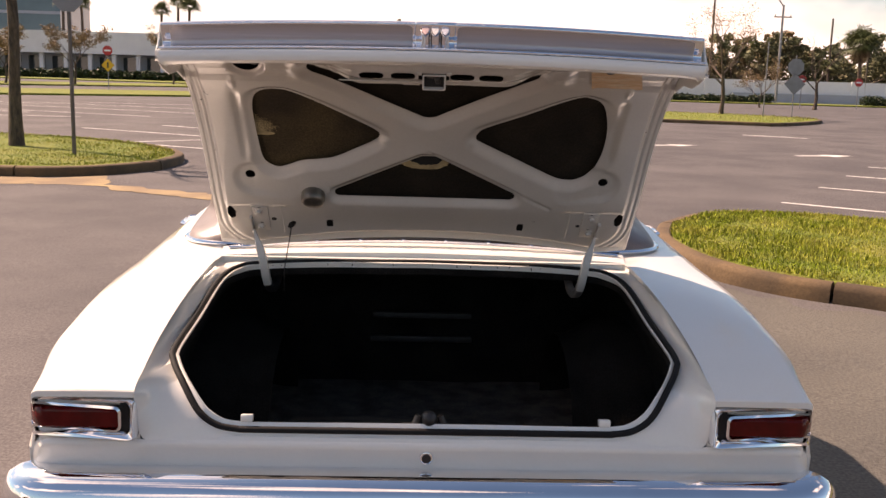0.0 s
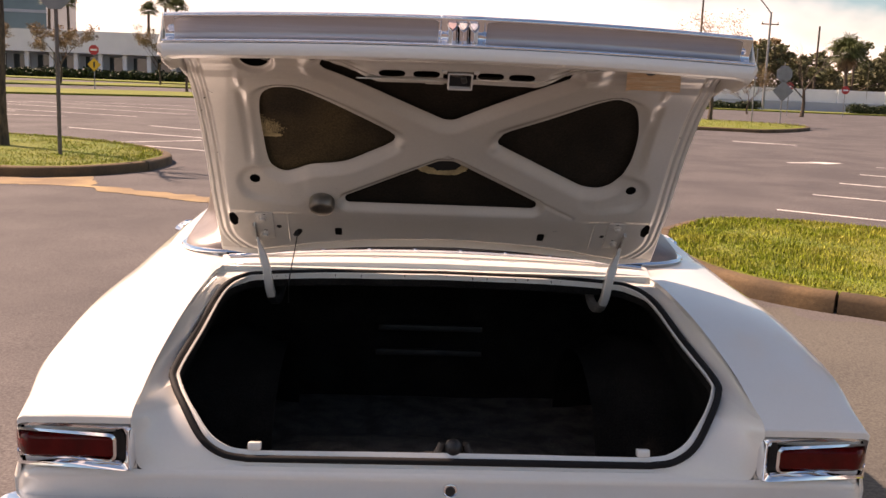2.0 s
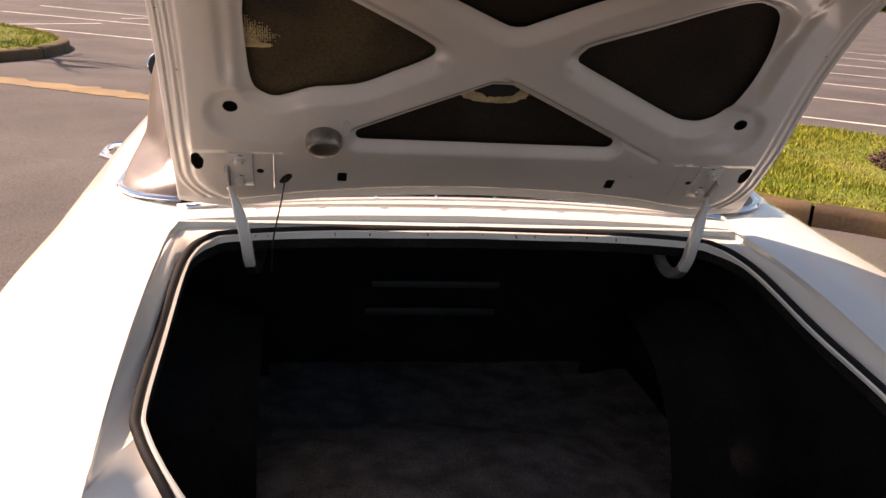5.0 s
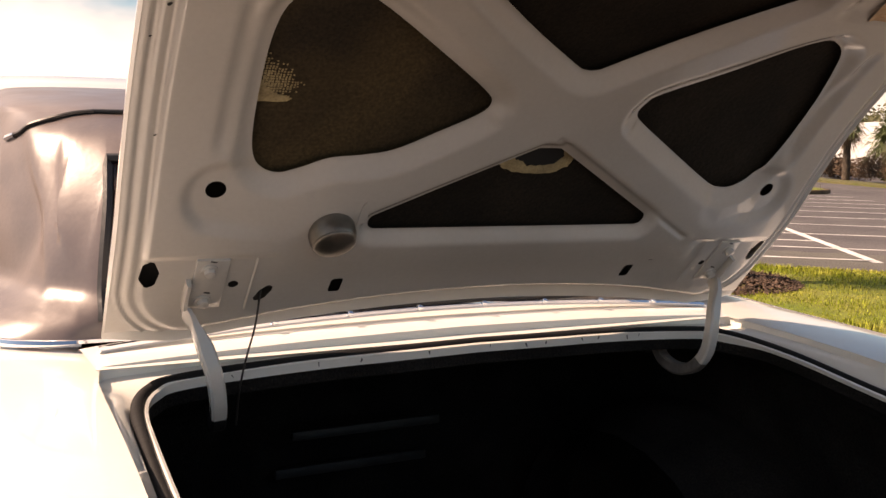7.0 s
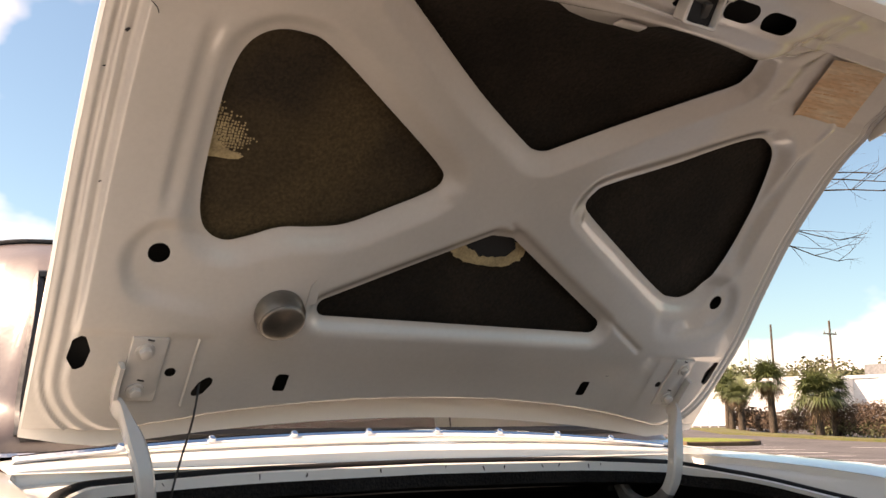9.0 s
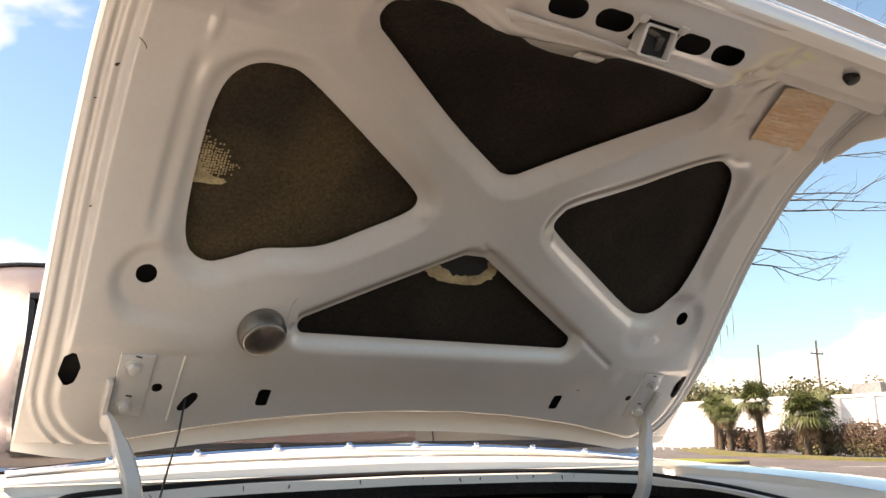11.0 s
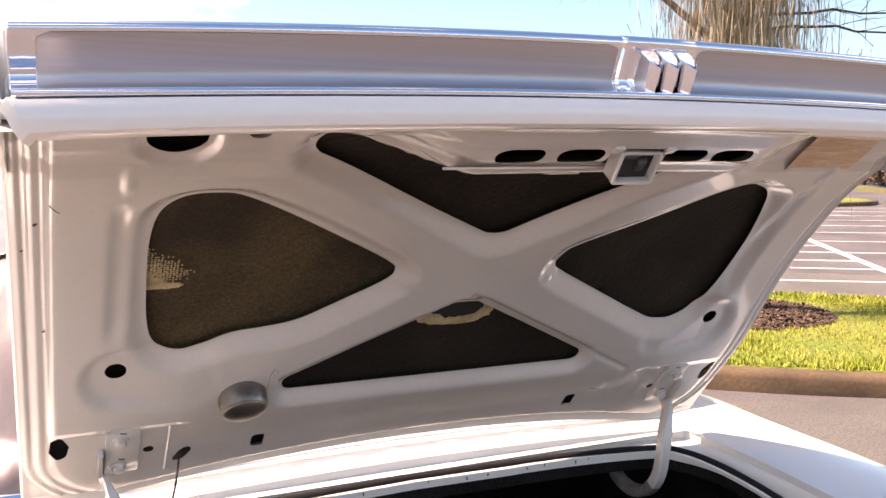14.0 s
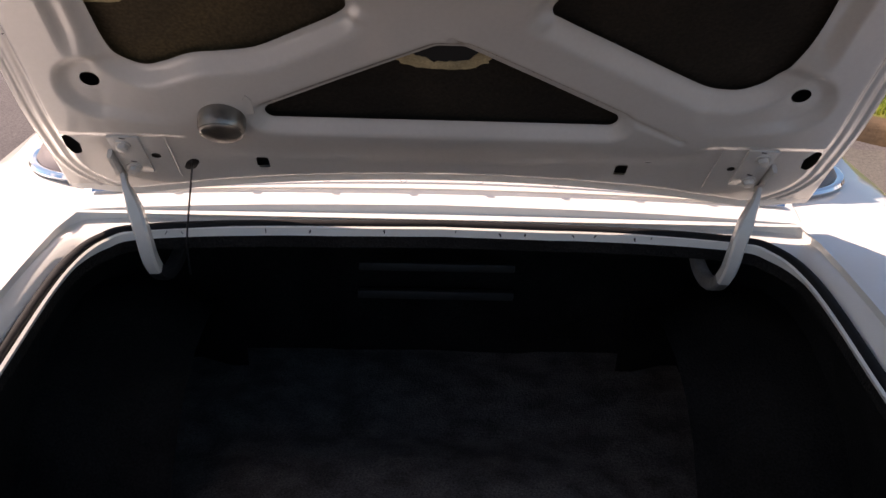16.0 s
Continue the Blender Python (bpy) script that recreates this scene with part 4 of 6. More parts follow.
o3 = [inward(p, 0.0145, 0.004 + k) for p, k in zip(o2, sill)]
o4 = [inward(p, 0.0185, 0.002 + k) for p, k in zip(o2, sill)]
o5 = [inward(p, 0.0170, -0.005 - 0.007 * float(ease(np.array((p.y - 0.70) / 0.10)))) for p in o2]
g = Geo()
g.loft([o0, o1, o15, [p - Vector((0, 0, 0.012)) for p in o2], o3, o4, o5])
g.ob("trunk_gutter", PAINT, car, "white painted rain gutter round the trunk", sharp=50)
g = Geo()
g.tube([inward(p, 0.003, 0.001) for p in o2], [0.0072 + 0.0020 * float(ease(np.array((p.y - 0.55) / 0.20))) for p in o2], n=12, cap=True)
g.ob("weather_seal", SEAL, car, "black rubber trunk seal")

random.seed(8)
fl = [(a, b) for a, b in zip(o4, o5) if a.y > 0.785 and abs(a.x) < 0.5]
for k in range(14):
    a, b = fl[random.randrange(len(fl))]
    g = Geo()
    u, ln, wd = random.uniform(0.0, 0.4), random.uniform(0.25, 0.55), random.uniform(0.0008, 0.002)
    q0, q1 = a.lerp(b, u) + Vector((0, -0.0012, 0)), a.lerp(b, u + ln) + Vector((random.uniform(-0.004, 0.004), -0.0012, 0))
    g.add([q0 - Vector((wd, 0, 0)), q0 + Vector((wd, 0, 0)), q1 + Vector((wd * 0.6, 0, 0)), q1 - Vector((wd * 0.6, 0, 0))], [(0, 1, 2, 3)])
    g.ob("scuff", RUBBER, car, smooth=False)

# deck between trunk and rear window
g = Geo()
rws = []
front = [p for p in o0 if p.y > 0.842]
for k in range(8):
    t = k / 7
    rws.append([Vector((p.x * (1 + 0.02 * t), p.y + (0.965 - 0.02 * (abs(p.x) / 0.6) ** 2 - p.y) * t, p.z + (1.040 - 0.030 * (abs(p.x) / 0.6) ** 2 - p.z) * (t ** 0.8))) for p in front])
g.loft(rws)
deck = g.ob("deck_panel", PAINT, car, "white deck panel behind the rear window")
g = Geo()
line = [(x, 0.912 + 0.0 * abs(x), 1.042 - 0.030 * (abs(x) / 0.6) ** 2) for x in np.linspace(-0.60, 0.60, 31)]
g.tube(line, 0.0075, n=8, flat=0.8)
mould = g.ob("chrome_moulding", CHROME, car, "chrome moulding with snap studs along the rear deck")
for i in range(-4, 5):
    x = i * 0.1315 + 0.0655
    if abs(x) < 0.56:
        g = Geo()
        g.cyl(0.007, 0.005, 0.006, pose(x, 0.904, 1.046 - 0.030 * (abs(x) / 0.6) ** 2, 60), n=14, bevel=0.001)
        g.ob("snap_stud", CHROME, mould)

# trunk interior: floor, walls, wheel housings
g = Geo()


def lining(p, k):
    x = max(-0.70, min(0.70, p.x * (1.06 + 0.14 * k)))
    fwd = ease(np.array((p.y - 0.70) / 0.14))
    y = (p.y + 0.012 + 0.05 * k) * (1 - fwd) + (0.90 + 0.60 * k) * fwd
    return x, float(y)


rings = [o5, [p - Vector((0, 0, 0.02)) for p in o5]]
rings.append([Vector((*lining(p, 0.3), max(0.74, p.z - 0.05))) for p in o5])
rings.append([Vector((*lining(p, 1.0), 0.72 if p.y < 0.7 else 0.90)) for p in o5])
rings.append([Vector((*lining(p, 1.0), 0.42)) for p in o5])
rings.append([Vector((p.x * 0.3, 0.7, 0.42)) for p in o5])
g.loft(rings)
g.ob("trunk_lining", CARPET, car, "black trunk lining", sharp=50)
for sgn in (-1, 1):
    g = Geo()
    rws = []
    for i in range(13):
        a = math.pi * i / 12
        rws.append([(sgn * x, 0.98 + (0.40 - 0.04 * (x < 0.5)) * math.cos(a), 0.42 + (0.36 - 0.05 * (x < 0.5)) * math.sin(a)) for x in (0.72, 0.56, 0.48, 0.44)])
    g.loft(rws)
    g.ob("wheel_housing", CARPET, car, "black carpeted wheel housing")
g = Geo()
rws = []
for j in range(24):
    y = 0.06 + 1.41 * j / 23
    rws.append([(x, y, 0.430 + 0.05 * max(0, 1 - ((x + 0.06) / 0.48) ** 4 - ((y - 0.62) / 0.40) ** 4) + 0.006 * noise.noise(Vector((x * 6, y * 6, 0)))) for x in np.linspace(-0.60, 0.60, 37)])
g.loft(rws)
g.ob("trunk_mat", MATGREY, car, "charcoal ribbed trunk mat over the spare well")
g = Geo()
g.box((0.35, 0.022, 0.020), pose(0.003, 1.298, 0.716), bevel=0.004)
g.ob("seat_brace", BRACE, car, "grimy steel cross brace behind the seat")
g = Geo()
g.box((0.37, 0.022, 0.022), pose(0.003, 1.386, 0.606), bevel=0.004)
g.ob("seat_brace", BRACE, car, "grimy steel cross brace behind the seat")
g = Geo()
g.tube([(-0.55, 0.90, 0.945), (0.0, 0.905, 0.950), (0.55, 0.90, 0.945)], 0.006, n=6)
g.ob("torsion_rod", GALV, car, "steel torsion rod")
for sgn in (-1, 1):
    g = Geo()
    g.box((0.045, 0.030, 0.04), pose(sgn * 0.440, 0.885, 0.950), bevel=0.006)
    g.ob("hinge_bracket", CARPET, car, "black hinge bracket")
for sgn in (-1, 1):
    g = Geo()
    g.box((0.026, 0.018, 0.016), pose(sgn * 0.387, 0.014, 0.794, -12), bevel=0.003)
    g.ob("rubber_buffer", PAINT, car, "white rubber lid buffer")
g = Geo()
g.ball(0.018, pose(0.005, 0.022, 0.795))
g.cyl(0.010, 0.008, 0.03, pose(-0.022, 0.024, 0.788, 0, 20, 0), n=12)
g.cyl(0.010, 0.008, 0.03, pose(0.034, 0.024, 0.788, 0, -20, 0), n=12)
g.box((0.11, 0.012, 0.010), pose(0.0, 0.024, 0.779), bevel=0.003)
g.ob("striker", BLACKP, car, "black lock striker at the sill")

# bumper
plan = spline([(0, -0.0, 0), (0.35, -0.0, 0), (0.62, 0.001, 0), (0.74, 0.002, 0), (0.785, 0.004, 0), (0.808, 0.008, 0), (0.819, 0.014, 0), (0.824, 0.022, 0)], 40)
plan = [Vector((-p.x, p.y, 0)) for p in plan[::-1]] + plan[1:]
sect = [(-0.02, 0.680), (0.0, 0.690), (0.022, 0.694), (0.048, 0.690), (0.070, 0.678), (0.083, 0.660), (0.088, 0.630), (0.092, 0.590), (0.088, 0.55), (0.066, 0.515), (0.03, 0.50)]
g = Geo()
rings = []
for i, p in enumerate(plan):
    d = (plan[min(i + 1, len(plan) - 1)] - plan[max(i - 1, 0)]).normalized()
    n_ = Vector((d.y, -d.x, 0))
    rings.append([(p.x + n_.x * a, p.y + n_.y * a, z) for a, z in sect])
g.loft(rings)
g.ob("rear_bumper", CHROME, car, "polished chrome rear bumper", sharp=60)

# tail lamps
def lamp_outline(x0, x1, z0, z1, r, n=5):
    out = []
    for cx, cz, a0 in ((x1 - r, z0 + r, -90), (x1 - r, z1 - r, 0), (x0 + r, z1 - r, 90), (x0 + r, z0 + r, 180)):
        out += [(cx + r * math.cos(radians(a0 + 90 * k / n)), cz + r * math.sin(radians(a0 + 90 * k / n))) for k in range(n + 1)]
    return out


def tail_lamp(sgn):
    wrap = lambda x: 0.050 * max(0.0, (x - 0.795) / 0.05) ** 2   # noqa: E731

    def ring(x0, x1, z0, z1, r, y):
        return [(sgn * x, y + wrap(x), z) for x, z in lamp_outline(x0, x1, z0, z1, r)]

    g = Geo()
    g.loft([ring(0.612, 0.836, 0.757, 0.848, 0.006, 0.0), ring(0.612, 0.842, 0.757, 0.848, 0.008, -0.034), ring(0.616, 0.842, 0.760, 0.846, 0.010, -0.040), ring(0.624, 0.838, 0.768, 0.840, 0.014, -0.034), ring(0.628, 0.834, 0.772, 0.836, 0.016, -0.006)], closed=True)
    lamp = g.ob("tail_lamp", CHROME, car, "chrome-framed red tail lamp", sharp=50)
    g = Geo()
    g.loft([ring(0.626, 0.833, 0.770, 0.838, 0.018, -0.006), ring(0.66, 0.80, 0.80, 0.81, 0.004, -0.0065)], closed=True)
    g.ob("recess", BLACKP, lamp)
    g = Geo()
    a, b = ring(0.640, 0.846, 0.776, 0.832, 0.014, -0.008), ring(0.640, 0.846, 0.776, 0.832, 0.014, -0.036)
    c, d = ring(0.645, 0.844, 0.781, 0.827, 0.010, -0.039), ring(0.646, 0.843, 0.782, 0.826, 0.009, -0.026)
    g.loft([a, b, c, d], closed=True)
    g.ob("lens_ring", CHROME, lamp, "thin chrome lens ring", sharp=50)
    g = Geo()
    prof = [(-0.018, 0.781), (-0.032, 0.783), (-0.037, 0.788), (-0.0385, 0.804), (-0.037, 0.820), (-0.032, 0.825), (-0.018, 0.827)]
    g.loft([[(sgn * x, y + wrap(x), z) for y, z in prof] for x in np.linspace(0.645, 0.848, 22)], cap=True)
    g.ob("lens", REDLENS, lamp, "dark red lens")


tail_lamp(-1)
tail_lamp(1)

# vinyl top and rear window
TOP = [(1.020, 0.766, 0.972), (1.10, 0.757, 0.990), (1.20, 0.745, 1.030), (1.28, 0.731, 1.085), (1.33, 0.722, 1.140), (1.358, 0.717, 1.200), (1.382, 0.713, 1.275), (1.402, 0.710, 1.370), (1.422, 0.706, 1.490), (1.440, 0.699, 1.620), (1.455, 0.688, 1.760), (1.467, 0.664, 1.900), (1.475, 0.610, 2.050), (1.479, 0.50, 2.200)]


NA = 41          # columns round each rear corner
GC = 5 + NA + 11   # first column of the rear window


def top_ring(z, hw, yr, yend):
    k = float(ease(np.array((z - 1.02) / 0.07)))
    a0, b0 = 0.15 + 0.107 * k, min(0.15 + 0.35 * k, max(0.20, 1.53 - yr))      # the rear corners sweep forward in plan

    def sweep(x):
        u = min(1.0, max(0.0, (abs(x) - hw + a0) / a0))
        return yr + b0 * (1 - math.sqrt(1 - u * u))

    xe = 0.600 * hw / 0.766
    end = math.asin(max(0.0, 1 - (hw - xe) / a0))
    out = [(-hw - 0.01, yend)]
    out += [(-hw - 0.008 * k / 4, yr + b0 + (yend - yr - b0) * k / 4) for k in range(3, -1, -1)]
    for k in range(NA):
        a = math.pi / 2 - (math.pi / 2 - end) * k / (NA - 1)
        out.append((-hw + a0 - a0 * math.sin(a), yr + b0 * (1 - math.cos(a))))
    flat = [-xe + 0.015 * hw / 0.766 * k / 12 for k in range(1, 13)]
    out += [(x, sweep(x)) for x in flat] + [(hw / 0.766 * x, sweep(hw / 0.766 * x) - 0.012 * (1 - (x / 0.58) ** 2)) for x in np.linspace(-0.55, 0, 8)]
    full = out + [(-x, y) for x, y in out[-2::-1]]
    return [Vector((x, y, z + 0.02 * (y - 1.0) * min(1.0, max(0.0, (1.37 - z) / 0.25)))) for x, y in full]


g = Geo()
PROF = spline(TOP, 400)
PZ = [p.x for p in PROF]
low = [top_ring(z, lerp(PZ, [p.y for p in PROF], z), lerp(PZ, [p.z for p in PROF], z), 1.55) for z in np.linspace(1.02, 1.382, 31)]
nrow = len(low[0])
glass_cols = range(GC, nrow - GC - 1)
fine = low
for r, row in enumerate(fine):
    for c, p in enumerate(row):
        bow = math.sin(math.pi * min(1, r / 30))
        w = 0.012 * noise.noise(Vector((p.x * 9, p.y * 6, p.z * 2.5))) * bow
        for fx, amp, wid in ((-0.742, -0.012, 0.016), (-0.705, 0.022, 0.022), (-0.664, -0.020, 0.018), (-0.640, 0.020, 0.014), (-0.612, -0.018, 0.012), (-0.596, 0.012, 0.010)):
            at = fx + 0.09 * (p.z - 1.10) + 0.02 * math.sin(p.z * 14 + fx * 40)
            w -= amp * bow * math.exp(-((abs(p.x) + at) / wid) ** 2)
        p.x += w * (1 if p.x > 0 else -1)
        p.y += w * 0.7
# a small dent in the quarter
for row in fine:
    for p in row:
        q = (Vector((-0.657, 1.02, 1.100)) - p).length
        p.y += 0.016 * math.exp(-(q / 0.022) ** 2)
verts = [p for row in fine for p in row]
faces = []
for r in range(len(fine) - 1):
    for c in range(nrow - 1):
        if c in glass_cols and 2 <= r < 23:
            continue
        faces.append((r * nrow + c, r * nrow + c + 1, (r + 1) * nrow + c + 1, (r + 1) * nrow + c))
g.add(verts, faces)
top = g.ob("vinyl_top", VINYL, car, "wrinkled taupe-brown vinyl convertible top", sharp=60)
g = Geo()
g.loft([[p for p in fine[r][GC:nrow - GC]] for r in range(2, 24)])
g.ob("rear_window", GLASS, car, "clear rear window")
g = Geo()
frame_pts = [fine[2][c] for c in range(GC, nrow - GC)] + [fine[r][nrow - GC - 1] for r in range(3, 23)] + [fine[23][c] for c in range(nrow - GC - 1, GC - 1, -1)] + [fine[r][GC] for r in range(22, 2, -1)]
g.tube([p + Vector((0, -0.003, 0)) for p in frame_pts] + [frame_pts[0]], 0.009, n=6)
g.ob("window_gasket", RUBBER, car, "black rubber window gasket")
g = Geo()
up = [top_ring(z, lerp(PZ, [p.y for p in PROF], z), lerp(PZ, [p.z for p in PROF], z), 2.45) for z in np.linspace(1.382, 1.479, 33)]
g.loft(up)
rws = []
for d in (0.0, 0.004, 0.015, 0.04, 0.08, 0.13, 0.20, 0.25):
    w = 0.243 + 0.257 * math.sqrt(max(0.0, 1 - max(0.0, 1 - d / 0.20) ** 2))
    rws.append([(u * w, 2.20 + d - 0.012 * max(0.0, 1 - (u * w / 0.379) ** 2) * (d < 0.01), 1.479 + 0.004 * (1 - u * u) * min(1.0, d / 0.1)) for u in np.linspace(-1, 1, 25)])
g.loft(rws)
g.ob("roof_cover", VINYL, car, "taupe-brown vinyl roof cover", sharp=60)
# piping along the seam between quarter and roof
g = Geo()
mid_c = nrow // 2
seam = []
for c in range(20, nrow - 20):
    k = 1 - abs(c - mid_c) / (mid_c - 20)
    u = 25.5 + 4.4 * math.sin(math.pi / 2 * min(1.0, k * 1.6))
    seam.append(fine[int(u)][c].lerp(fine[int(u) + 1][c], u - int(u)) + Vector((0, -0.004, 0.003)))
g.tube(seam, 0.0042, n=6)
piping = g.ob("seam_piping", RUBBER, car, "black seam piping")
for a, b in ((seam[0], seam[2]), (seam[-1], seam[-3])):
    g = Geo()
    g.tube([a + (a - b) * 0.3, a, b], [0.004, 0.0065, 0.006], n=8)
    g.ob("end_clip", CHROME, piping, "bright metal end clip")
g = Geo()
base = [p + Vector((0, -0.004, -0.006)) for p in top_ring(1.022, 0.770, 0.966, 1.55)]
g.tube(base, 0.009, n=8, flat=0.8)
g.ob("belt_moulding", CHROME, car, "chrome belt moulding under the top")

# body forward of the trunk
HINGE = pose(0, 3.05, 1.06, 24.7)
g = Geo()
rws = []
for y in np.linspace(3.05, 4.75, 18):
    hw, zt = lerp([3.0, 3.2, 4.75], [0.79, 0.775, 0.765], y), lerp(*ZT, y)
    rws.append([HINGE @ Vector((x * hw, y - 3.05, zt + 0.035 * (1 - x * x) - 1.06)) for x in np.linspace(-1, 1, 15)])
g.loft(rws)
g.loft([[p + Vector((0, 0.006, -0.02)) for p in row] for row in rws])
g.ob("hood", PAINT, car, "white hood standing open")
g = Geo()
g.loft([[(x, y, z) for x in (-0.62, 0.62)] for y, z in ((3.10, 0.98), (3.12, 0.62), (4.68, 0.60), (4.70, 0.92))])
g.ob("engine_bay", SHADEBLACK, car, "dark engine bay")
g = Geo()
g.loft([[(x, 4.75 + 0.03 * (1 - (x / 0.8) ** 2), z) for x in np.linspace(-0.80, 0.80, 17)] for z in (0.40, 0.6, 0.8, 0.985)])
g.ob("grille", GALV, car, "bright metal front grille")
for sgn in (-1, 1):
    for k in (0.56, 0.70):
        g = Geo()
        g.cyl(0.075, 0.07, 0.04, pose(sgn * k, 4.78, 0.80, 90), n=24, bevel=0.008)
        g.ob("headlight", CHROME, car, "round headlight")
plan2 = [Vector((x, 4.86 - 0.28 * max(0, (abs(x) - 0.62) / 0.28) ** 2, 0)) for x in np.linspace(-0.90, 0.90, 31)]
g = Geo()
g.loft([[(p.x, p.y + a, z) for a, z in ((-0.06, 0.60), (0.0, 0.60), (0.02, 0.54), (0.0, 0.45), (-0.06, 0.44))] for p in plan2])
g.ob("front_bumper", CHROME, car, "polished chrome front bumper")
g = Geo()
rws = []
for t in np.linspace(0, 1, 8):
    rws.append([(x * (0.74 - 0.14 * t), 3.12 - 0.62 * t - 0.05 * x * x, 1.085 + 0.375 * t + 0.02 * (1 - x * x)) for x in np.linspace(-1, 1, 17)])
g.loft(rws)
g.ob("windshield", GLASS, car, "curved windshield")
for sgn in (-1, 1):
    g = Geo()
    g.tube([(sgn * 0.75, 3.10, 1.07), (sgn * 0.62, 2.48, 1.455)], 0.022, n=8)
    g.ob("windshield_post", CHROME, car, "chrome windshield post")
    g = Geo()
    g.loft([[(sgn * x, y, z) for y, z in pts_] for x, pts_ in ((0.772, ((1.56, 1.03), (2.0, 1.045), (2.9, 1.065))), (0.715, ((1.58, 1.375), (2.0, 1.405), (2.50, 1.43))))])
    g.ob("side_window", GLASS, car, "side window glass")
    g = Geo()
    g.tube([(sgn * 0.775, 1.56, 1.022), (sgn * 0.785, 2.2, 1.045), (sgn * 0.79, 3.05, 1.066)], 0.010, n=6)
    g.ob("belt_trim", CHROME, car, "chrome belt trim")
    for yd in (1.62, 2.98):
        g = Geo()
        g.tube([(sgn * (lerp(*XO, yd) + dx), yd, zz_) for dx, zz_ in ((-0.09, 1.024), (-0.02, 1.012), (0.001, 0.97), (0.012, 0.82), (0.007, 0.70), (-0.02, 0.55), (-0.055, 0.36))], 0.003, n=5)
        g.ob("door_seam", SHADEBLACK, car, "dark door gap")
    g = Geo()
    g.tube([(sgn * 0.880, 1.60, 0.975), (sgn * 0.915, 1.62, 0.98), (sgn * 0.918, 1.74, 0.985), (sgn * 0.885, 1.78, 0.985)], 0.010, n=8)
    g.ob("door_handle", CHROME, car, "chrome door handle")
g = Geo()
g.cyl(0.052, 0.062, 0.03, pose(-0.905, 2.72, 1.132, 82, 0, 0), n=28, bevel=0.006)
mirror = g.ob("door_mirror", CHROME, car, "round chrome door mirror")
g = Geo()
g.cyl(0.055, 0.055, 0.004, pose(-0.905, 2.704, 1.131, 82, 0, 0), n=28)
# the glass's dark reflection is put into its base colour
g.ob("mirror_glass", mat("mirror_glass", (0.03, 0.032, 0.036), 0.25, spec=0.3), mirror)
g = Geo()
g.tube([(-0.87, 2.76, 1.045), (-0.885, 2.74, 1.07), (-0.900, 2.735, 1.10)], [0.02, 0.010, 0.010], n=8)
g.ob("mirror_stalk", CHROME, mirror)
# inside of the cabin
SEAT = mat("red_brown_seat_vinyl", (0.10, 0.02, 0.02), 0.5, vary=0.3, vscale=6.0)
for y in (1.69, 2.45):
    g = Geo()
    g.box((1.25, 0.50, 0.16), pose(0, y + 0.2, 0.50), bevel=0.04)
    g.box((1.25, 0.14, 0.50), pose(0, y, 0.74, 12), bevel=0.04)
    g.ob("bench_seat", SEAT, car, "dark red bench seat")
g = Geo()
g.box((1.60, 3.6, 0.03), pose(0, 2.7, 0.33), bevel=0.005)
g.box((1.5, 0.16, 0.25), pose(0, 3.02, 0.92), bevel=0.03)
g.ob("cabin_floor", CARPET, car, "black cabin floor and dash")


def wheel(x, y):
    z = 0.31 + ground_z(y)
    g = Geo()
    prof = [(0.17, -0.075), (0.24, -0.088), (0.29, -0.085), (0.308, -0.06), (0.31, 0), (0.308, 0.06), (0.29, 0.085), (0.24, 0.088), (0.17, 0.075)]
    g.loft([[(x + b, y + r * math.cos(a), z + r * math.sin(a)) for r, b in prof] for a in np.linspace(0, 2 * math.pi, 41)])
    w = g.ob("wheel", TYRE, car, "whitewall-free black tyre wheel")
    g = Geo()
    g.cyl(0.175, 0.13, 0.07, pose(x + math.copysign(0.05, x), y, z, 0, math.copysign(90, x), 0), n=32, bevel=0.01)
    g.ob("hubcap", CHROME, w, "chrome hubcap")


for y in (0.98, 3.86):
    for x in (-0.76, 0.76):
        wheel(x, y)


# ---- the lot: islands, lines, strips ----
def resample(pts, step):
    """A closed smooth outline at about even steps."""
    p = spline([(*q, 0) for q in pts + pts[:1]], len(pts) * 24)
    out, run = [p[0]], 0.0
    for a, b in zip(p, p[1:]):
        run += (b - a).length
        if run >= step:
            out.append(b)
            run = 0.0
    return out[:-1] if (out[-1] - out[0]).length < step * 0.5 else out


def inside(x, y, poly):
    hit = False
    for (ax, ay, *_), (bx, by, *_) in zip(poly, poly[1:] + poly[:1]):
        if (ay > y) != (by > y) and x < (bx - ax) * (y - ay) / (by - ay) + ax:
            hit = not hit
    return hit


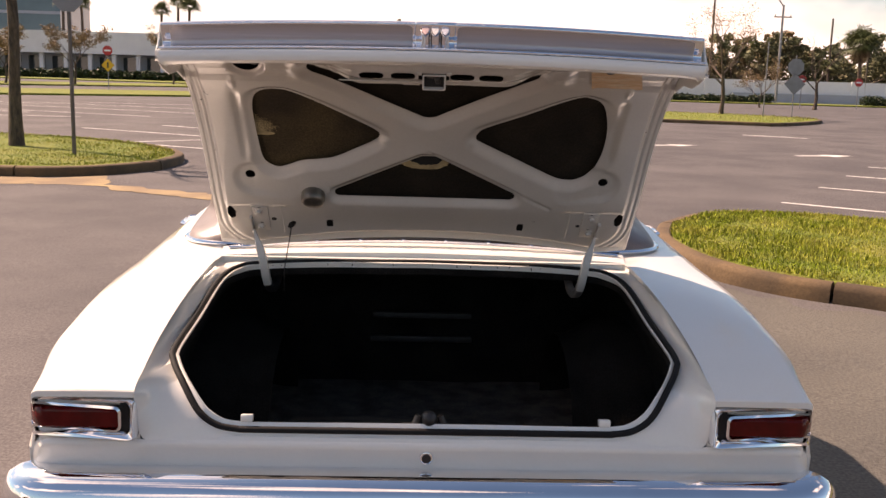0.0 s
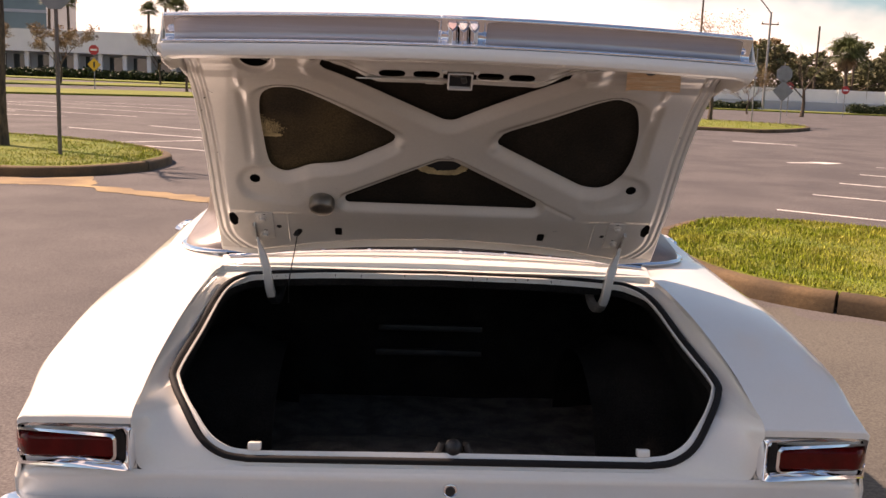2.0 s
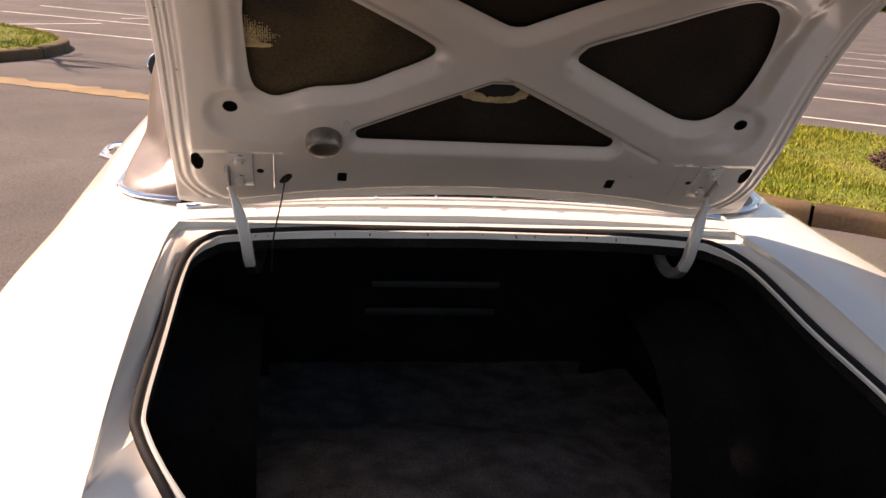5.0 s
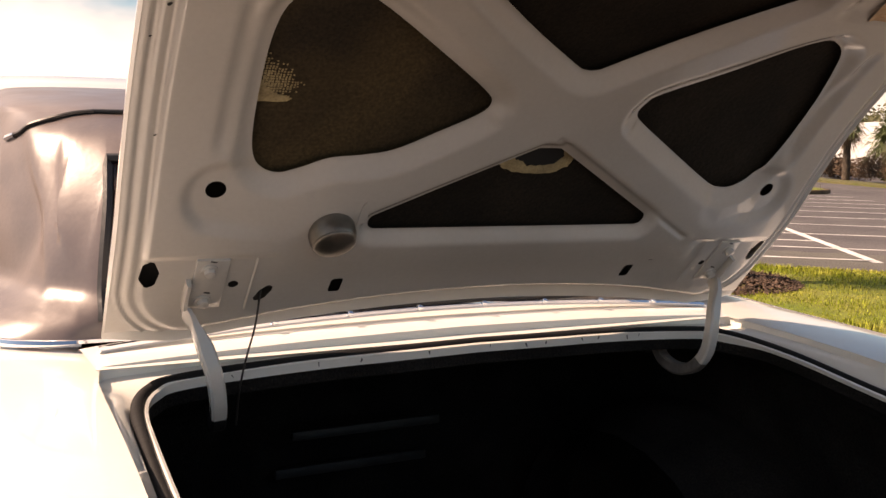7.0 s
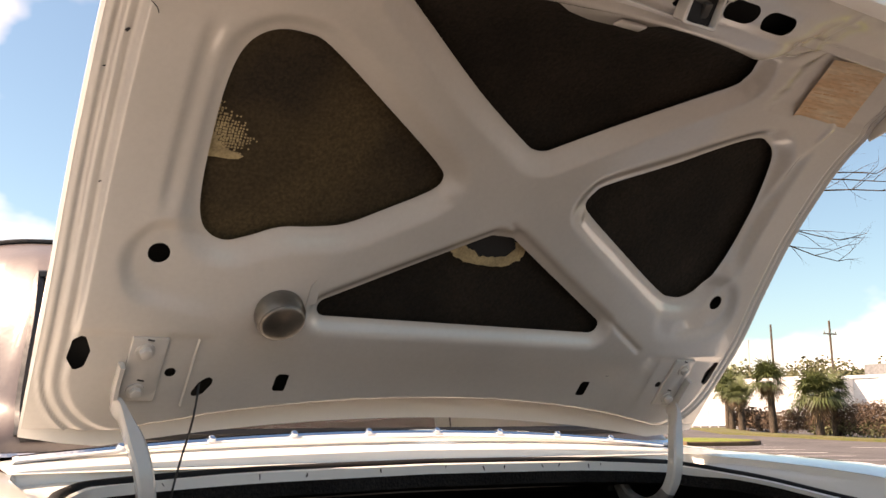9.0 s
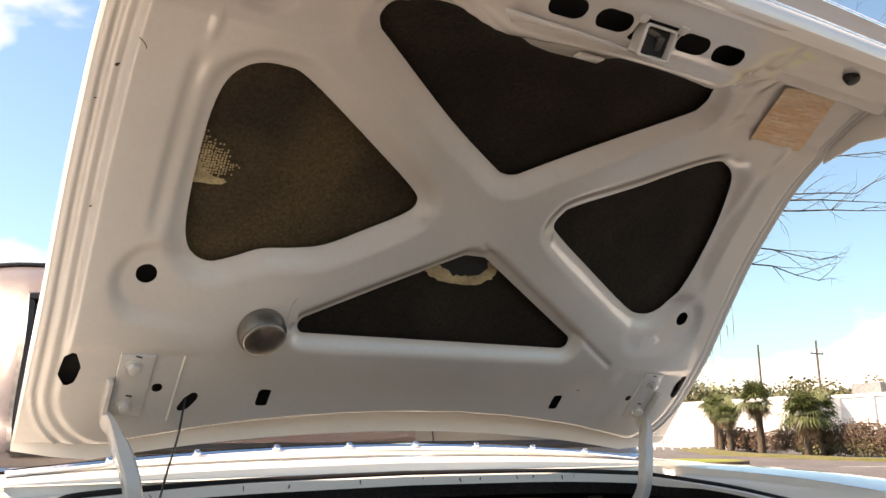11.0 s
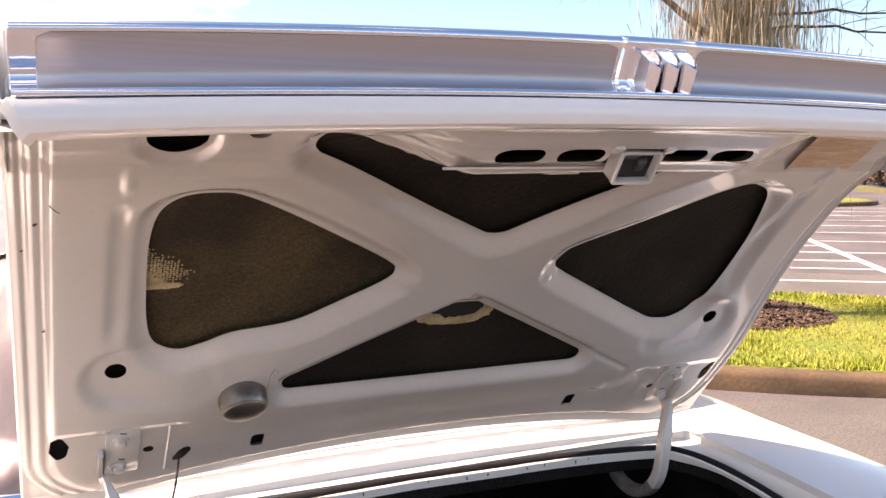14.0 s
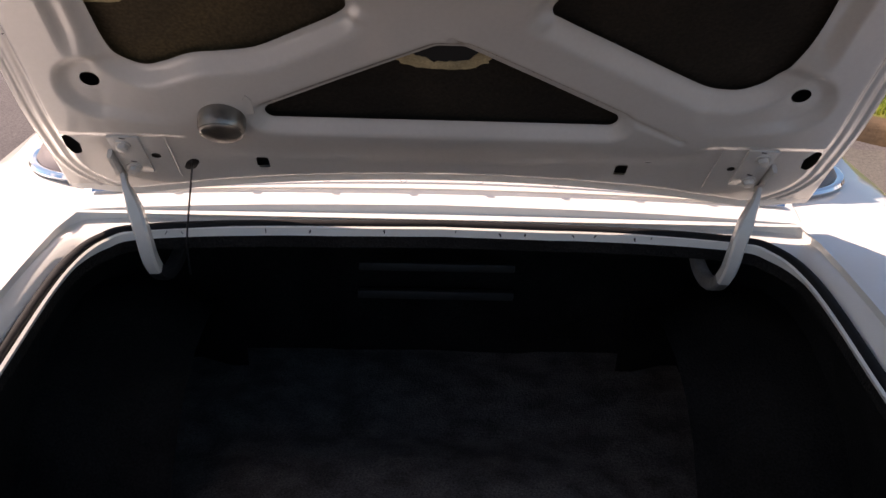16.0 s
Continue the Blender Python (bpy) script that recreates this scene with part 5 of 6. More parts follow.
def blades(poly, density, tall, bare=None, near=None, cap=170000):
    xs_, ys_ = [min(max(p[0], -9.5), 8.5 if tall < 0.1 else 30) for p in poly], [max(p[1], 0.4) for p in poly]
    v, f = [], []
    area = (max(xs_) - min(xs_)) * (max(ys_) - min(ys_))
    for _ in range(min(int(area * density), cap)):
        x, y = random.uniform(min(xs_), max(xs_)), random.uniform(min(ys_), max(ys_))
        if not inside(x, y, poly) or (bare and math.hypot(x - bare[0], y - bare[1]) < bare[2] * random.uniform(0.85, 1.05)):
            continue
        if near and random.random() > near(x, y):
            continue
        patch = 0.75 + 0.5 * noise.noise(Vector((x * 1.3, y * 1.3, 0.0)))
        h, a, wd = tall * random.uniform(0.45, 1.3) * patch, random.uniform(0, 6.283), random.uniform(0.003, 0.0085)
        dx, dy, lean = math.cos(a) * wd, math.sin(a) * wd, random.uniform(-0.7, 0.7) * h
        z = ground_z(y) + 0.145
        o = len(v)
        v += [(x - dx, y - dy, z), (x + dx, y + dy, z), (x - dy / wd * lean * 0.7, y + dx / wd * lean * 0.7, z + h)]
        f.append((o, o + 1, o + 2))
    return v, f


def island(name, pts, label, density=0, tall=0.05, bare=None, seglen=3.0, near=None, step=0.2):
    line = resample(pts, step)
    n = len(line)
    cx, cy = sum(p.x for p in line) / n, sum(p.y for p in line) / n
    root = empty(name, (cx, cy, ground_z(cy)), label, "traffic island", kind="structure")
    off = Matrix.Translation((-cx, -cy, -ground_z(cy)))
    area2 = sum(a.x * b.y - b.x * a.y for a, b in zip(line, line[1:] + line[:1]))
    sgn = 1 if area2 > 0 else -1

    def normal(i):
        d = (line[(i + 1) % n] - line[i - 1]).normalized()
        return Vector((-d.y, d.x, 0)) * sgn

    sect = [(0.0, -0.02), (0.004, 0.095), (0.018, 0.125), (0.045, 0.140), (0.14, 0.142), (0.155, 0.13), (0.155, 0.05)]
    inner = [p + normal(i) * 0.15 for i, p in enumerate(line)]
    per = max(2, int(seglen / step))
    for a in range(0, n, per):
        g = Geo()
        b = min(a + per, n)
        rings = []
        for i in range(a, b + 1):
            p, nn = line[i % n], normal(i % n)
            d = Vector((nn.y, -nn.x, 0)) * sgn
            p = p + d * (0.012 if i == a else -0.012 if i == b else 0)
            wob = 0.006 * noise.noise(Vector((p.x * 1.7, p.y * 1.7, 3)))
            rings.append([Vector((p.x + nn.x * (w + wob), p.y + nn.y * (w + wob), ground_z(p.y) + z + wob)) for w, z in sect])
        g.loft(rings, cap=True)
        g.v = [tuple(off @ Vector(q)) for q in g.v]
        g.ob("kerb_stone", KERB, root, "brown-stained concrete kerb stone")
    g = Geo()
    ctr = Vector((cx, cy, 0))
    rings = [[Vector((p.x, p.y, ground_z(p.y) + 0.112)) for p in inner]]
    for k in (0.93, 0.75, 0.5, 0.25, 0.02):
        rings.append([Vector((cx + (p.x - cx) * k, cy + (p.y - cy) * k, ground_z(cy + (p.y - cy) * k) + 0.15 + 0.03 * (1 - k))) for p in inner])
    g.loft(rings, closed=True)
    g.v = [tuple(off @ Vector(q)) for q in g.v]
    g.ob("turf", TURF, root, "sunlit green and straw turf")
    if density:
        v, f = blades([(p.x, p.y) for p in inner], density, tall, bare, near)
        g = Geo()
        g.v, g.f = [tuple(off @ Vector(q)) for q in v], f
        o = g.ob("grass", BLADES, root, "short sunlit grass", smooth=False, tidy=False)
        o["kind"] = "stuff"
    return root


NEAR_ISLAND = [(2.50, 7.4), (2.25, 6.6), (2.25, 5.8), (2.42, 5.2), (2.80, 4.7), (3.30, 4.35), (3.95, 3.80), (4.70, 3.30), (5.4, 2.75), (7.0, 1.5), (10.0, -0.9), (13.0, -3.3), (14.6, -3.4), (14.4, -1.6), (12.0, 1.9), (9.2, 4.5), (7.4, 5.9), (6.0, 7.0), (5.2, 7.9), (4.3, 8.4), (3.3, 8.3)]
TREE = (5.15, 5.70)
island("grass_island", NEAR_ISLAND, "kerbed grass island with a mulched tree beside the car", density=3600, tall=0.05, bare=(TREE[0], TREE[1], 0.80), near=lambda x, y: 1.0 if x < 9 else 0.25)
LEFT_ISLAND = [(-3.9, 12.4), (-3.85, 13.5), (-4.1, 14.4), (-4.8, 15.5), (-6.0, 16.5), (-7.4, 17.2), (-9.5, 17.6), (-16, 17.8), (-17, 14.5), (-16, 11.2), (-9, 11.1), (-5.8, 11.1), (-5.0, 11.2), (-4.4, 11.6)]
island("grass_island", LEFT_ISLAND, "kerbed grass island with a slim bare tree and signpost", density=1100, tall=0.045, near=lambda x, y: 1.0 if x > -9.5 else 0.1)
island("grass_island", [(8.5, 34.4), (12.3, 33.5), (14.0, 33.2), (17.3, 37.0), (17.8, 40.0), (14.5, 42.5), (8.5, 43.5), (0, 44), (-3, 40), (0, 35)], "far kerbed grass island with road signs", seglen=6, step=0.8, density=60, tall=0.12)
island("grass_island", [(21.3, 20.6), (23.5, 20.1), (25.0, 20.8), (25.5, 22.2), (25.2, 23.8), (24.0, 24.0), (22.4, 22.6)], "small kerbed grass island in the far lot", seglen=5, step=0.6)


def strip(name, pts, material, label, lift=0.006, kind="structure", category="road marking"):
    g = Geo()
    if category in ("pavement", "gutter"):
        # ragged worn edge
        random.seed(len(pts))
        rag_ = []
        for (ax_, ay_), (bx_, by_) in zip(pts, pts[1:] + pts[:1]):
            n_ = max(1, int(math.hypot(bx_ - ax_, by_ - ay_) / 0.12))
            for k in range(n_):
                w_ = 0.10 * noise.noise(Vector((ax_ + k * 0.5, ay_, 2.0))) + random.uniform(-0.03, 0.03)
                rag_.append((ax_ + (bx_ - ax_) * k / n_ + w_, ay_ + (by_ - ay_) * k / n_ + w_))
        pts = rag_
    g.add([(x, y, ground_z(y) + lift) for x, y in pts], [tuple(range(len(pts)))])
    return tagged(g.ob(name, material, smooth=False), label, category, kind=kind)


def line(a, b, wd=0.095, material=WHITELINE, label="worn white painted parking line"):
    a, b = Vector((*a, 0)), Vector((*b, 0))
    d = (b - a).normalized()
    n = Vector((-d.y, d.x, 0)) * wd / 2
    k = max(2, int((b - a).length / 3) + 1)
    g = Geo()
    pts_ = [a.lerp(b, i / (k - 1)) for i in range(k)]
    g.loft([[(q.x, q.y, ground_z(q.y) + 0.006) for q in (p - n, p + n)] for p in pts_])
    o = g.ob("parking_line", material, smooth=False)
    return tagged(o, label, "road marking", "parking lines", "structure")


# stalls to the right: two rows either side of a divider
E1, E2 = Vector((0.82, -0.57)), Vector((0.57, 0.82))


def at_ac(a, c):
    p = E1 * a + E2 * c
    return (p.x, p.y)


for c in (11.24, 13.65, 16.06, 18.4, 20.8, 23.2, 25.6):
    line(at_ac(-1.8, c), at_ac(3.6, c))
for c in (12.6, 14.9, 17.0, 19.1, 21.1, 23.0, 24.9, 26.8, 28.7, 30.6):
    line(at_ac(2.4, c), at_ac(8.6, c))
line(at_ac(3.6, 11.0), at_ac(3.6, 19.4), 0.14)
line((25.1, 17.5), (30.5, 11.4), 0.16)
# stalls to the left
for a, b in (((-9.3, 19.2), (-1.6, 15.1)), ((-8.4, 21.8), (-0.9, 17.7)), ((-3.6, 25.2), (-0.9, 24.0)), ((-4.6, 28.7), (-0.8, 28.6)), ((-4.4, 20.6), (-1.6, 23.9)), ((-7.0, 16.7), (-4.5, 18.97)), ((-6.9, 23.7), (-3.6, 21.4)), ((-12.7, 26.8), (-10.2, 26.8)), ((-15.4, 37.2), (-8.0, 34.3)), ((-16.0, 34.5), (-7.6, 31.0)), ((-14.0, 38.6), (-9.0, 38.5)), ((-14.5, 30.6), (-8.5, 28.2)), ((-18, 31.0), (-12.5, 28.8)), ((-20, 38.0), (-15, 36.0)), ((-22, 26.0), (-16.5, 23.5)), ((-14.8, 22.0), (-10.5, 19.9)), ((-16.2, 24.6), (-11.5, 22.4))):
    line(a, b)
# arrows
for (x, y), turn in (((9.3, 18.75), -75), ((6.4, 21.0), -72)):
    g = Geo()
    shape = [(-0.10, -0.75), (0.10, -0.75), (0.10, 0.05), (0.30, 0.05), (0.0, 0.80), (-0.30, 0.05), (-0.10, 0.05)]
    m = pose(x, y, 0, 0, 0, turn)
    q = [m @ Vector((a, b, 0)) for a, b in shape]
    g.add([(p.x, p.y, ground_z(p.y) + 0.007) for p in q], [(0, 1, 2, 6), (3, 4, 5), (2, 3, 5, 6)])
    tagged(g.ob("lane_arrow", WHITELINE, smooth=False), "white painted lane arrow on asphalt", "road marking", "lane arrows", "structure")
g = Geo()
arc = [(7.7 + 4.1 * t, 25.4 + 1.1 * math.sin(3.0 * t), 0) for t in np.linspace(0.60, 1, 12)]
g.loft([[(x, y + d, ground_z(y + d) + 0.006) for d in (-0.12, 0.12)] for x, y, _ in arc])
tagged(g.ob("lane_curve", WHITELINE, smooth=False), "faded white curved lane edge line", "road marking", kind="structure")
strip("gutter_strip", [(-4.2, 10.4), (-3.9, 9.95), (-2.5, 9.2), (-1.0, 8.4), (-0.9, 8.7), (-2.3, 9.5), (-3.5, 10.2)], TANLINE, "sandy concrete gutter edge", category="gutter")
strip("gutter_strip", [(-4.1, 10.3), (-4.4, 11.5), (-5.0, 11.05), (-8, 10.9), (-8, 10.3)], TANLINE, "sandy worn gutter beside the kerb", 0.004, category="gutter")
strip("pavement", [(5.3, 8.15), (6.1, 7.15), (7.5, 6.0), (9.3, 4.6), (12.1, 2.0), (17, -3), (19, -2), (14, 4.3), (11.1, 6.7), (9.1, 8.3), (7.2, 9.7)], CONCRETE, "pale worn concrete apron beyond the island", 0.004, category="pavement")
strip("pavement", [(2.1, 6.6), (2.15, 5.6), (2.35, 5.0), (2.75, 4.5), (3.9, 3.65), (5.3, 2.55), (10, -1.1), (9.4, -6.0), (3.0, -6.0), (0.55, -0.4), (0.45, 1.0), (0.45, 4.6), (1.1, 5.8), (1.6, 6.8)], CONCRETE, "pale dusty concrete gutter along the kerb", 0.004, category="pavement")


# ---- plants ----
def limb(g, start, direction, length, radius, depth, spread=0.6, kink=0.25, droop=0.0, split=(2, 3), tips=None, seg=5):
    pts_, p, d = [Vector(start)], Vector(start), Vector(direction).normalized()
    for i in range(seg):
        d = (d + Vector((random.uniform(-1, 1), random.uniform(-1, 1), random.uniform(-1, 1))) * kink / seg * 2 + Vector((0, 0, -droop / seg))).normalized()
        p = p + d * length / seg
        pts_.append(p.copy())
    radii = [radius * (1 - 0.45 * i / seg) if depth else radius * (1 - 0.85 * i / seg) for i in range(seg + 1)]
    g.tube(pts_, radii, n=9 if radius > 0.05 else 5 if radius > 0.012 else 4, cap=depth == 0)
    if tips is not None and depth <= 1:
        tips.append((p.copy(), d.copy()))
    if depth == 0:
        return
    for i in range(random.randint(*split) + 1):
        at = random.uniform(0.45, 1.0) if i else 1.0
        k = min(seg, max(1, round(at * seg)))
        side = Vector((random.uniform(-1, 1), random.uniform(-1, 1), random.uniform(-0.5, 0.8)))
        nd = (d + side * spread).normalized()
        limb(g, pts_[k], nd, length * random.uniform(0.55, 0.8), radii[k] * random.uniform(0.5, 0.75), depth - 1, spread, kink, droop, split, tips, seg)


def leaf_cloud(center, radii, count, size, v, f, flat=0.0):
    """Many small leaf quads through an uneven clump."""
    c = Vector(center)
    for _ in range(count):
        while True:
            p = Vector((random.uniform(-1, 1), random.uniform(-1, 1), random.uniform(-1, 1)))
            if 0.25 < p.length < 1:
                break
        p = p * (0.8 + 0.35 * noise.noise(p * 2.3 + c))
        q = c + Vector((p.x * radii[0], p.y * radii[1], p.z * radii[2]))
        a = Vector((random.uniform(-1, 1), random.uniform(-1, 1), random.uniform(-0.6, 0.6))).normalized()
        b = a.cross(Vector((random.uniform(-1, 1), random.uniform(-1, 1), random.uniform(-1, 1)))).normalized()
        s_ = size * random.uniform(0.6, 1.3)
        o = len(v)
        v += [tuple(q + a * s_), tuple(q + b * s_ * 0.6), tuple(q - a * s_), tuple(q - b * s_ * 0.6)]
        f.append((o, o + 1, o + 2, o + 3))


def tree(x, y, height, trunk_r, label, depth=4, spread=0.55, leaves=None, moss=False, lean=(0, 0), seed=1, first=0.45, split=(2, 3), base=0.0, leafsize=0.12, perclump=60, kink=0.25, arms=()):
    random.seed(seed)
    root = empty("tree", (x, y, ground_z(y) + base), label, "tree", "trees of the lot")
    g = Geo()
    h = height * first
    pts_ = [Vector((lean[0] * t * t + 0.05 * math.sin(5 * t + seed), lean[1] * t * t + 0.04 * math.sin(4 * t), h * t)) for t in np.linspace(0, 1, 8)]
    g.tube(pts_, [trunk_r * (1.35 if i == 0 else 1.08 if i == 1 else 1 - 0.035 * i) for i in range(8)], n=14)
    if trunk_r > 0.12:
        for i, q in enumerate(g.v):
            k = 1 + 0.14 * noise.noise(Vector((q[0] * 18, q[1] * 18, q[2] * 3.5)))
            j = min(7, i // 14)
            g.v[i] = (pts_[j].x + (q[0] - pts_[j].x) * k, pts_[j].y + (q[1] - pts_[j].y) * k, q[2])
    g.ob("trunk", BARK, root, "rough grey-brown trunk")
    g = Geo()
    tips = []
    top = pts_[-1]
    for i in range(random.randint(4, 5)):
        a = 6.283 * i / 4.5 + random.uniform(-0.3, 0.3)
        limb(g, pts_[7 - (i % 3)], (math.cos(a) * spread * 1.6, math.sin(a) * spread * 1.6, random.uniform(0.5, 1.1)), (height - h) * random.uniform(0.45, 0.6), trunk_r * random.uniform(0.38, 0.5), depth, spread, kink, 0.0, split, tips)
    g.ob("branch_work", TWIG if trunk_r < 0.12 else BARK, root, "bare winter branches", tidy=len(g.v) < 90000)
    for end, rise in arms:
        # long bare arm with short twigs
        g = Geo()
        a, b = Vector((0, 0, rise)), Vector(end)
        arm = [a.lerp(b, t) + Vector((random.uniform(-1, 1), random.uniform(-1, 1), random.uniform(-1, 1))) * 0.035 * math.sin(3.14 * t) + Vector((0, 0, 0.12 * math.sin(3.14 * t))) for t in np.linspace(0, 1, 10)]
        g.tube(arm, [0.015 * (1 - t) + 0.003 for t in np.linspace(0, 1, 10)], n=6)
        for k in range(3, 10):
            for _ in range(1 + k % 2):
                d = (b - a).normalized() + Vector((random.uniform(-1, 1), random.uniform(-1, 1), random.uniform(-0.6, 0.9))) * 0.7
                limb(g, arm[k], d, random.uniform(0.14, 0.42), 0.0036, 1, 0.6, 0.4, 0.1, (1, 2), None, 4)
        g.ob("branch", BARK, root, "long bare branch with twigs")
    if leaves:
        v, f = [], []
        for p, d in tips:
            leaf_cloud(p, (0.09 * height, 0.09 * height, 0.06 * height), perclump, leafsize, v, f)
        g = Geo()
        g.v, g.f = v, f
        o = g.ob("crown", leaves, root, "uneven leafy crown", smooth=False, tidy=False)
        o["kind"] = "stuff"
    if moss:
        v, f = [], []
        spots = [(q, 1.0) for q in pts_[4:]] * 5 + [(p, 0.35) for p, d in random.sample(tips, min(40, len(tips)))]
        for q, wgt in spots:
            for _ in range(int(560 * wgt)):
                r = 0.30 if wgt == 1.0 else 0.07
                p = q + Vector((random.gauss(0, r), random.gauss(0, r), random.gauss(0.25 if wgt == 1 else 0, r * 1.4)))
                ln, a = random.uniform(0.08, 0.38) * (1 if wgt == 1 else 0.4), random.uniform(0, 6.283)
                dx, dy = math.cos(a) * 0.0028, math.sin(a) * 0.0028
                o = len(v)
                bend = random.uniform(-0.07, 0.07)
                v += [(p.x - dx, p.y - dy, p.z), (p.x + dx, p.y + dy, p.z), (p.x + bend * 0.5 + dx, p.y + dy, p.z - ln * 0.6), (p.x + bend * 0.5 - dx, p.y - dy, p.z - ln * 0.6), (p.x + bend, p.y + bend * 0.3, p.z - ln)]
                f += [(o, o + 1, o + 2, o + 3), (o + 3, o + 2, o + 4)]
        g = Geo()
        g.v, g.f = v, f
        o = g.ob("hanging_moss", MOSS, root, "tangled grey-tan hanging moss", smooth=False, tidy=False)
        o["kind"] = "stuff"
    return root


tree(TREE[0], TREE[1], 6.2, 0.098, "mossy bare shade tree standing in mulch on the island", depth=4, moss=True, seed=11, first=0.50, base=0.13, spread=0.7, split=(2, 3), arms=(((1.85, -1.76, 3.40), 2.9), ((1.72, -1.64, 2.92), 2.8), ((1.78, -1.70, 2.84), 2.7), ((1.29, -1.23, 2.43), 2.6), ((1.27, -1.21, 2.24), 2.5), ((1.85, -1.76, 3.85), 3.0), ((1.57, -1.50, 5.40), 3.0), ((1.53, -1.46, 3.60), 2.95), ((1.56, -1.48, 3.02), 2.85), ((-0.95, 0.91, 3.00), 2.65)))
# mulch ring of chips
random.seed(5)
v, f = [], []
for _ in range(5200):
    r, a = 0.85 * math.sqrt(random.random()), random.uniform(0, 6.283)
    x, y = TREE[0] + r * math.cos(a), TREE[1] + r * math.sin(a)
    z = ground_z(y) + 0.165 + 0.05 * (1 - (r / 0.9) ** 2) + random.uniform(-0.005, 0.012)
    m = pose(x, y, z, random.gauss(0, 25), random.gauss(0, 25), random.uniform(0, 360))
    lx, ly = random.uniform(0.012, 0.035), random.uniform(0.005, 0.011)
    o = len(v)
    v += [tuple(m @ Vector(q)) for q in ((-lx, -ly, 0), (lx, -ly, 0), (lx, ly, 0), (-lx, ly, 0), (0, 0, 0.006))]
    f += [(o, o + 1, o + 4), (o + 1, o + 2, o + 4), (o + 2, o + 3, o + 4), (o + 3, o, o + 4)]
g = Geo()
g.v, g.f = v, f
tagged(g.ob("mulch", MULCH, smooth=False, tidy=False), "brown wood mulch ring round the tree", "mulch", kind="stuff")

tree(-6.8, 14.2, 5.2, 0.10, "slim bare tree on the grass island", depth=3, seed=23, first=0.74, base=0.13, spread=0.42, lean=(-0.15, 0), arms=(((0.9, -0.4, 3.3), 2.9), ((-0.8, 0.3, 3.1), 2.6)))
tree(14.4, 41.3, 4.7, 0.10, "young tree with tan winter leaves on the far grass island", depth=3, seed=31, first=0.4, base=0.13, spread=0.45, leaves=LEAF_DRY, leafsize=0.035, perclump=14)
tree(26.9, 59.7, 4.8, 0.12, "bare tree before the white wall", depth=3, seed=37, first=0.35, spread=0.5)
tree(24.0, 62.0, 3.0, 0.06, "small tree with tan winter leaves before the white wall", depth=3, seed=41, first=0.3, spread=0.5, leaves=LEAF_DRY, leafsize=0.04, perclump=10)
for i, (x, y, h) in enumerate(((-14.8, 63, 4.2), (-26.5, 72, 4.4), (-31, 70, 3.8), (-22, 84, 4.5), (-36, 80, 4.5), (-13, 74, 4.0), (-17.5, 88, 5.0))):
    tree(x, y, h, 0.09, "small bare street tree on the far verge", depth=3, seed=60 + i, first=0.4, spread=0.5, leaves=LEAF_DRY, leafsize=0.07, perclump=16)
for i, (x, y, h, lf) in enumerate(((35.0, 100, 8.2, LEAF), (40.5, 106, 8.0, LEAF_DRY), (44.5, 99, 7.6, LEAF), (50.5, 101, 9.0, LEAF), (56.5, 104, 8.4, LEAF), (62, 108, 9.0, LEAF), (30, 112, 7.5, LEAF), (25, 116, 6.8, LEAF), (70, 106, 9, LEAF), (78, 104, 9, LEAF_DRY))):
    tree(x, y, h, 0.2, "broad evergreen oak behind the wall" if lf is LEAF else "winter-brown tree behind the wall", depth=2, seed=80 + i, first=0.22, spread=0.8, leaves=lf, leafsize=0.22, perclump=75)
for i, (x, y, h) in enumerate(((-12, 108, 7), (-6, 112, 8), (-19, 112, 7.5), (2, 115, 8), (10, 118, 7), (18, 120, 8))):
    tree(x, y, h, 0.2, "winter-brown tree beside the far road", depth=2, seed=110 + i, first=0.25, spread=0.8, leaves=LEAF_DRY if i % 2 else LEAF, leafsize=0.22, perclump=60)


